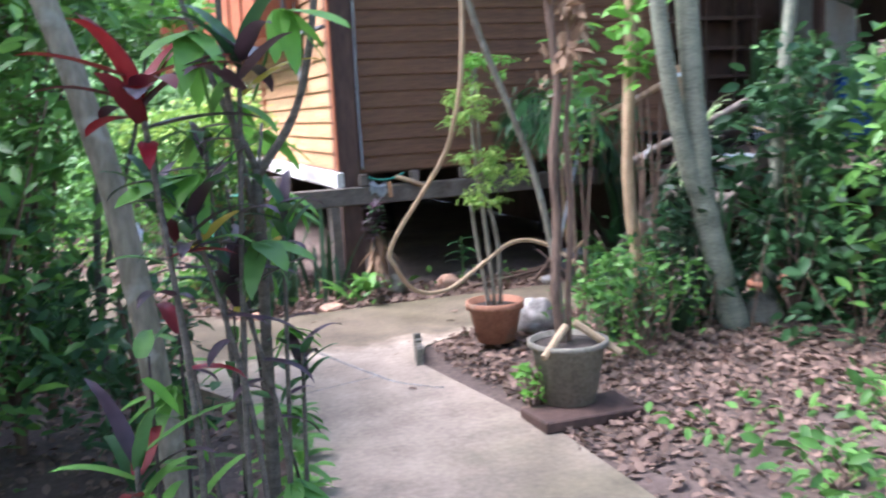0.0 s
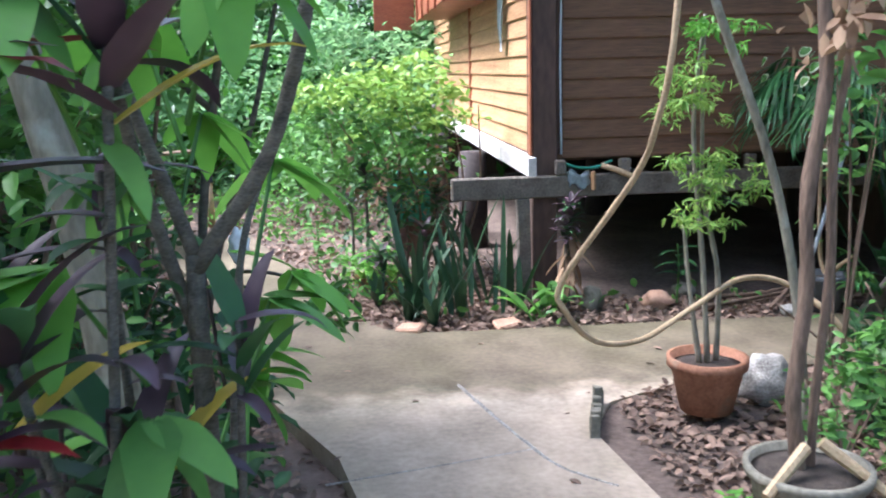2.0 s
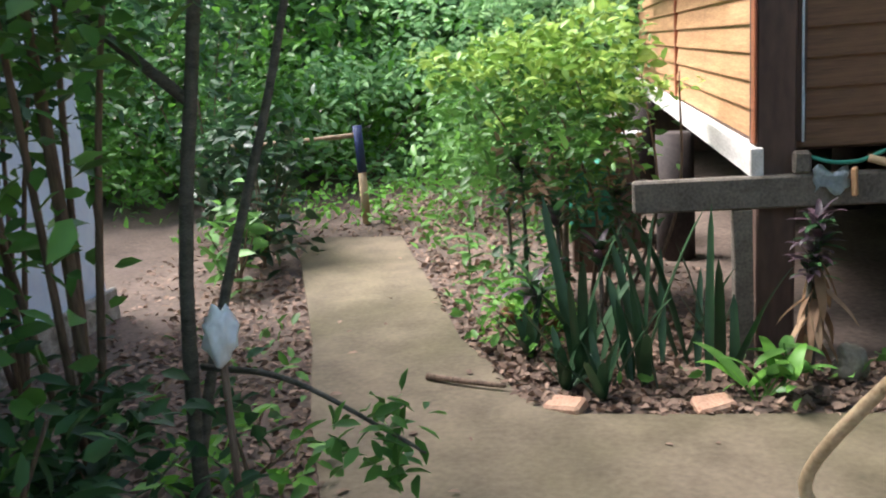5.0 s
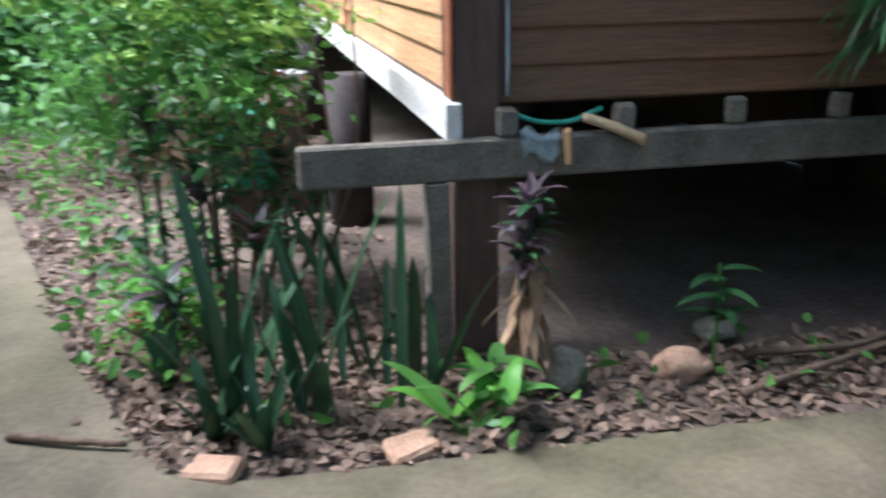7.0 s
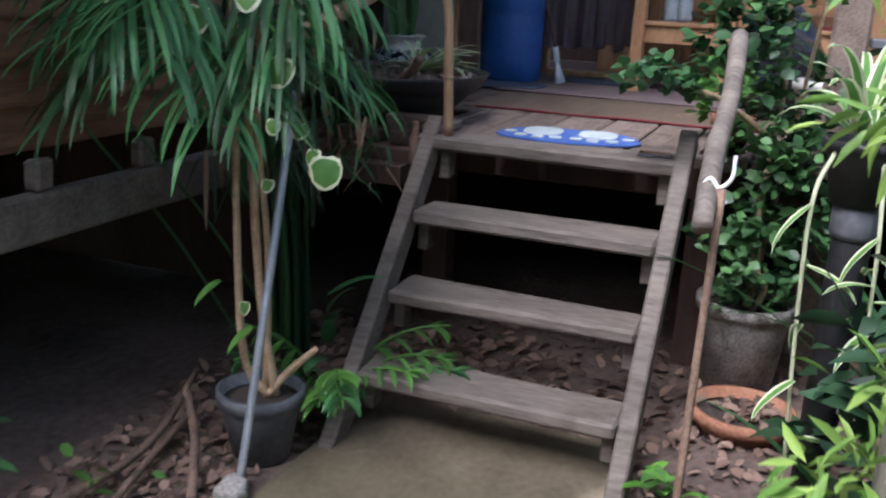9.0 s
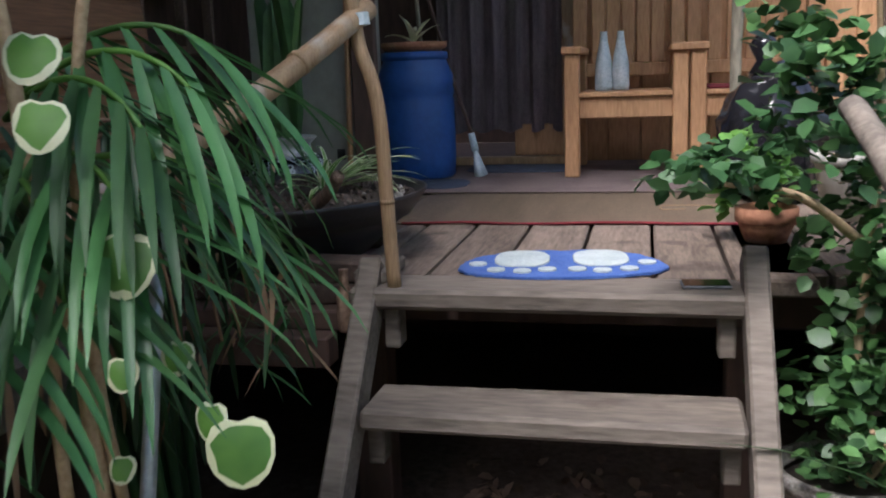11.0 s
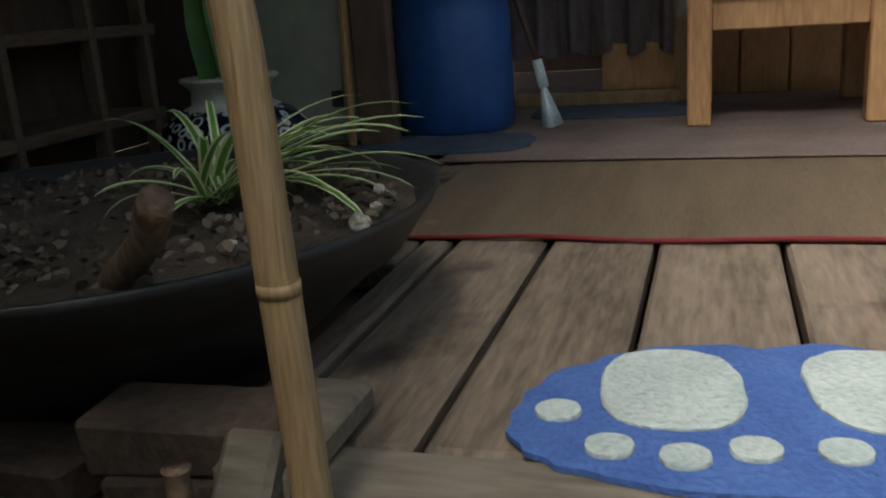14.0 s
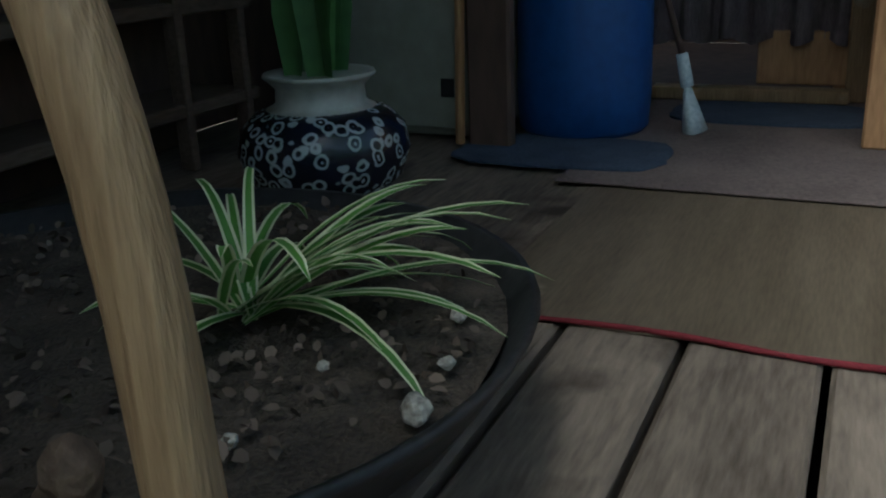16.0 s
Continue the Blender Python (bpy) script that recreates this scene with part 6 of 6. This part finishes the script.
bm = blob(0, 0, 0.11, 0.24, 0, 0.008, 2.1, 56)
for v in bm.verts:
    if v.co.x > 0:
        v.co.x *= 1.8 * (1 - 0.1 * math.exp(-(v.co.y / 0.03) ** 2))
part("base", bm, M["bluemat"], mt)
for s in (-1, 1):
    part("paw_pad", blob(0.075, s * 0.093, 0.088, 0.066, 0.0082, 0.0125, 2.6), M["whitemat"], mt)
    for dx, dy in ((0.02, 0.196), (-0.045, 0.15), (-0.06, 0.09), (-0.045, 0.034)):
        part("toe", blob(dx, s * dy, 0.02, 0.021, 0.0082, 0.0125, 2.2, 20), M["whitemat"], mt)
ph = thing("phone", "black smartphone lying on the edge board", "phone", 2.352, -1.42, 0.804, rz=4)
part("body", box(-0.03, 0.03, -0.05, 0.05, 0, 0.008, 0.003), M["greyplastic"], ph)
part("screen", box(-0.028, 0.028, -0.047, 0.047, 0.0081, 0.0088, 0), M["screen"], ph)

# wide iron pan used as a planter
wok = thing("planter_pan", "wide black iron pan filled with dark soil", "planter", 2.66, -0.34, 0.745)
part("pan", lathe([(0.12, 0.0), (0.24, 0.06), (0.34, 0.15), (0.395, 0.225), (0.405, 0.225), (0.4, 0.215), (0.36, 0.16)], 48), M["black"], wok, smooth=True)
bm = bmesh.new()
rings = []
for i in range(14):
    r = 0.375 * i / 13
    rings.append([bm.verts.new((r * math.cos(2 * math.pi * k / 40), r * math.sin(2 * math.pi * k / 40), 0.205 + 0.014 * noise.noise((r * 9 * math.cos(k / 6.4), r * 9 * math.sin(k / 6.4), 1)) + 0.01 * (1 - i / 13))) for k in range(40)])
for a, b in zip(rings[1:], rings[2:]):
    for k in range(40):
        bm.faces.new((a[k], b[k], b[(k + 1) % 40], a[(k + 1) % 40]))
bm.faces.new(rings[1])
part("soil", bm, M["potsoil"], wok, smooth=True)
tagged(scatter("soil_crumbs", [(2.66 + 0.36 * math.sqrt(rng.random()) * math.cos(a), -0.34 + 0.36 * math.sqrt(rng.random()) * math.sin(a), 0.965) for a in rng.uniform(0, 6.28, 1100)], 0.014, M["crumb"], flat=0.3, width=1.4),
       "dark crumbs and dry bits on the planter soil", "soil", kind="stuff")
for x, y, s in ((2.585, -0.7, 0.014), (2.66, -0.69, 0.008), (2.75, -0.66, 0.009), (2.5, -0.6, 0.007), (2.62, -0.6, 0.006)):
    rock("pebble", "small pale pebble on the planter soil", x, y, 0.966, s, s * 0.8, s * 0.7, M["stone"], "pebble")
tagged(part("cut_stump", tube([(2.42, -0.52, 0.95), (2.38, -0.59, 1.0), (2.35, -0.63, 1.045)], 0.015, 0.016, 9, 0.08), M["brownbark"], None, "short cut branch stub in the planter", smooth=True), category="stump")
sd = thing("spider_plant", "spider plant with cream-edged arching leaves", "plant", 2.685, -0.475, 0.965)
for i in range(40):
    out = i % 2
    a = random.gauss(-1.15, 0.45) if out else 2.4 * i + random.uniform(-0.3, 0.3)
    ln = random.uniform(0.2, 0.33) if out else random.uniform(0.12, 0.22)
    ob = put("leaf", strap(ln, random.uniform(0.013, 0.019), a, random.uniform(0.25, 0.8) if out else random.uniform(0.3, 1.2), random.uniform(0.7, 1.3) if out else random.uniform(0.9, 2.0), 10, (M["l_mid"], M["l_cream"]), taper=0.3, twist=random.uniform(-0.5, 0.5)), sd)
    ob.location = (random.uniform(-0.02, 0.02), random.uniform(-0.02, 0.02), 0)
# bricks under the planter, with the shade put into their dark colour
for x, y, z, a in ((2.4, -0.61, 0.745, 10), (2.4, -0.6, 0.796, 4), (2.4, -0.4, 0.745, -5), (2.4, -0.19, 0.745, 3), (2.4, 0.02, 0.745, -2)):
    b = part("brick", box(-0.045, 0.045, -0.09, 0.09, 0.001, 0.05, 0.005, wob=0.004), M["shaded_brick"], None, "brick under the iron planter, coloured dark for shade")
    b.matrix_world = pose(x, y, z, 0, 0, a)
    tagged(b, category="brick")
jr = thing("glass_bottle", "small brown bottle standing beside the steps", "bottle", 2.3, -0.645, 0.7)
part("body", lathe([(0.016, 0), (0.019, 0.01), (0.019, 0.08), (0.01, 0.11), (0.01, 0.14), (0.012, 0.142)], 16), M["rust"], jr, smooth=True)

br = thing("plastic_barrel", "tall blue plastic barrel beside the doorway", "barrel", 4.27, -0.33, 0.811)
part("body", lathe([(0.145, 0), (0.16, 0.015), (0.165, 0.1), (0.163, 0.33), (0.158, 0.345), (0.163, 0.36), (0.16, 0.44), (0.135, 0.5), (0.13, 0.535)], 36), M["blue"], br, smooth=True)
part("rim", lathe([(0.132, 0.5), (0.142, 0.505), (0.142, 0.534), (0.128, 0.536)], 36), M["blue"], br, smooth=True)
pan = thing("terracotta_dish", "terracotta dish with a pale plant on the barrel", "dish", 4.27, -0.33, 1.347)
part("dish", lathe([(0.11, 0), (0.14, 0.02), (0.142, 0.04), (0.13, 0.04), (0.12, 0.03)], 30), M["terracotta"], pan, smooth=True)
part("stem", tube([(0, -0.03, 0.03), (0.03, 0.0, 0.3), (0.05, 0.08, 0.55)], 0.01, 0.007, 7, 0.1), M["bark"], pan, smooth=True)
rosette(pan, (0, 0, 0.04), 8, 0.16, 0.04, (M["l_cream"],), el=(0.4, 1.2), bend=(0.5, 1.2))
rosette(pan, (0.04, 0.05, 0.5), 10, 0.3, 0.05, (M["l_dark"],), el=(0.2, 1.2), bend=(0.6, 1.4))
bo = thing("broom", "small broom with a pale teal grip by the barrel", "broom", 4.3, -0.58, 0.811)
bo.matrix_world = pose(4.3, -0.6, 0.811, -12, 0, 0)
part("bristles", lathe([(0.05, 0), (0.035, 0.05), (0.018, 0.1), (0.014, 0.11)], 16, squash=0.6), M["rag"], bo, smooth=True)
part("grip", lathe([(0.014, 0.11), (0.016, 0.115), (0.014, 0.19)], 14), M["rag"], bo, smooth=True)
part("handle", tube([(0, 0, 0.19), (0.03, 0.03, 0.45), (0.06, 0.06, 0.8)], 0.008, 0.007, 8), M["darkwood"], bo, smooth=True)


def slat_chair(y0, y1, label):
    """A wooden armchair that faces the steps, between y0 and y1."""
    t = thing("wooden_chair", label, "chair", 4.2, (y0 + y1) / 2, 0.811, "wooden chairs on the veranda")
    w = abs(y1 - y0) / 2
    for s in (-1, 1):
        part("leg", box(0, 0.075, s * w - 0.03, s * w + 0.03, 0, 0.5, 0.005), M["orangewood"], t)
        part("leg", box(0.48, 0.54, s * w - 0.03, s * w + 0.03, 0, 0.86, 0.005), M["orangewood"], t)
        part("armrest", box(-0.02, 0.54, s * w - 0.04, s * w + 0.04, 0.5, 0.53, 0.005), M["orangewood"], t)
        part("side_rail", box(0.075, 0.48, s * w - 0.015, s * w + 0.015, 0.24, 0.31, 0.004), M["orangewood"], t)
    part("front_rail", box(0.02, 0.06, -w + 0.03, w - 0.03, 0.24, 0.325, 0.004), M["orangewood"], t)
    for k in range(5):
        part("seat_slat", box(0.0 + 0.095 * k, 0.085 + 0.095 * k, -w + 0.03, w - 0.03, 0.326, 0.345, 0.003), M["orangewood"], t)
    part("back_rail", box(0.49, 0.53, -w + 0.03, w - 0.03, 0.4, 0.46, 0.004), M["orangewood"], t)
    part("back_rail", box(0.49, 0.53, -w + 0.03, w - 0.03, 0.78, 0.86, 0.004), M["orangewood"], t)
    for k in range(5):
        yy = -w + 0.05 + (2 * w - 0.1) * (k + 0.5) / 5
        part("back_slat", box(0.5, 0.52, yy - 0.028, yy + 0.028, 0.46, 0.78, 0.003), M["orangewood"], t)
    return t


slat_chair(-1.0, -1.43, "varnished slatted wooden chair by the doorway")
slat_chair(-1.5, -2.0, "varnished slatted wooden chair beside a twin")
tagged(part("seat_pad", box(4.22, 4.62, -1.96, -1.54, 1.158, 1.166, 0.003, wob=0.003), M["redcord"], None, "thin dark red pad on the chair seat"), category="cushion")
for y, a in ((-1.12, 3), (-1.19, -3)):
    t = thing("wrapped_bottle", "pale blue-white wrapped bottle on the chair seat", "bottle", 4.42, y, 1.157, "wrapped bottles on the chair")
    part("body", lathe([(0.036, 0), (0.038, 0.02), (0.034, 0.12), (0.018, 0.2), (0.014, 0.24), (0.016, 0.245)], 18), M["rag"], t, smooth=True)
kn = part("knotted_post", tube([(3.9, -1.62, 0.805), (3.91, -1.61, 1.2), (3.9, -1.62, 1.9), (3.9, -1.6, 2.85)], 0.022, 0.02, 10, 0.14, 5), M["bark"], None, "knotty grey bamboo post by the black bag", smooth=True)
tagged(kn, category="post")
bm = bmesh.new()
bmesh.ops.create_icosphere(bm, subdivisions=4, radius=1)
for v in bm.verts:
    k = 1 + 0.22 * noise.noise(v.co * 2) + 0.12 * abs(noise.noise(v.co * 5))
    v.co = Vector((0.16 * v.co.x * k, 0.17 * v.co.y * k, max(0.24 * v.co.z * k, -0.2)))
bb = part("rubbish_bag", bm, M["screen"], None, "full black plastic rubbish bag on the veranda", smooth=True)
bb.location = (3.6, -1.7, 1.0)
part("knot", lathe([(0.05, 0), (0.025, 0.04), (0.05, 0.09), (0.03, 0.12)], 10), M["screen"], bb, smooth=True).location = (0.0, 0.03, 0.22)
tagged(bb, category="bag")
flower_pot(0.075, 0.09, M["terracotta"], "small clay pot of jade-leaved plant", 2.86, -1.6, 0.803)
jd = thing("jade_plant", "green plant with round glossy leaves", "plant", 2.86, -1.6, 0.88)
part("stem", tube([(0, 0, 0), (0, 0.03, 0.12), (-0.02, 0.05, 0.22)], 0.008, 0.005, 7), M["l_mid"], jd, smooth=True)
scatter("foliage", clumps((0, 0.03, 0.12), (0.1, 0.12, 0.13), 12, 150), 0.045, M["l_mid"], jd, width=1.7)
tagged(part("bent_wire", tube([(3.35, -1.42, 0.812), (3.34, -1.35, 0.812), (3.42, -1.36, 0.812), (3.42, -1.5, 0.812), (3.38, -1.6, 0.812)], 0.0016, 0.0016, 6), M["bamboo"], None, "thin pale bent wire on the floor", smooth=True), category="wire")
vs = thing("porcelain_vase", "large blue and white porcelain vase", "vase", 3.55, -0.02, 0.8)
part("body", lathe([(0.09, 0), (0.11, 0.01), (0.15, 0.05), (0.168, 0.1), (0.16, 0.145), (0.13, 0.175), (0.1, 0.185)], 40), M["porcelain"], vs, smooth=True)
part("neck", lathe([(0.116, 0.178), (0.088, 0.192), (0.085, 0.222), (0.1, 0.238), (0.108, 0.244), (0.106, 0.25), (0.095, 0.248)], 36), M["glaze"], vs, smooth=True)
cy = thing("snake_plant", "thick mottled green snake plant in the vase", "plant", 3.55, -0.02, 1.03)
for i in range(9):
    ob = put("leaf", strap(random.uniform(0.5, 0.7), 0.075, 2.4 * i, random.uniform(1.45, 1.57), 0.1, 8, (M["l_mottled"],), taper=0.15, fold=0.4), cy)
    ob.location = (random.uniform(-0.05, 0.05), random.uniform(-0.05, 0.05), 0)
cb = thing("metal_cabinet", "cream painted cabinet with a square opening", "cabinet", 4.28, 0.1, 0.811)
part("body", box(-0.18, 0.2, -0.22, 0.25, 0, 1.2, 0.008), M["cabinet"], cb)
part("door", box(-0.197, -0.181, -0.21, 0.24, 0.02, 1.18, 0.005), M["cabinet"], cb)
part("latch", box(-0.2, -0.1975, -0.16, -0.125, 0.1, 0.145, 0.001), M["black"], cb)
tagged(part("dark_board", box(4.0, 4.04, -0.235, -0.13, 0.811, 2.2, 0.006), M["darkwood"], None, "dark red-brown upright board by the barrel"), category="board")
tagged(part("thin_batten", beam((4.02, -0.1, 0.811), (4.06, -0.12, 2.2), 0.02, 0.02), M["orangewood"], None, "thin wooden batten leaning on the cabinet"), category="batten")
sh = thing("wooden_shelf", "dark wooden shelf unit against the wall", "shelf", 3.55, 0.42, 0.8)
for x in (-0.45, -0.2, 0.1, 0.32):
    part("upright", box(x, x + 0.024, -0.024, 0.016, 0, 1.6, 0.003), M["shelfwood"], sh)
for z in (0.12, 0.34, 0.56, 0.8, 1.05):
    part("shelf_board", box(-0.5, 0.38, -0.02, 0.2, z, z + 0.03, 0.004), M["shelfwood"], sh)
part("back", box(-0.5, 0.38, 0.2, 0.22, 0, 1.6, 0.003), M["darkwood"], sh)
for x0, x1, y0, y1 in ((3.85, 4.15, -0.6, -0.12), (4.4, 4.7, -1.0, -0.5)):
    tagged(part("doormat", blob((x0 + x1) / 2, (y0 + y1) / 2, (x1 - x0) / 2, (y1 - y0) / 2, 0.8112, 0.818, 4), M["bluerug"], None, "dark blue worn mat on the carpet"), category="mat")
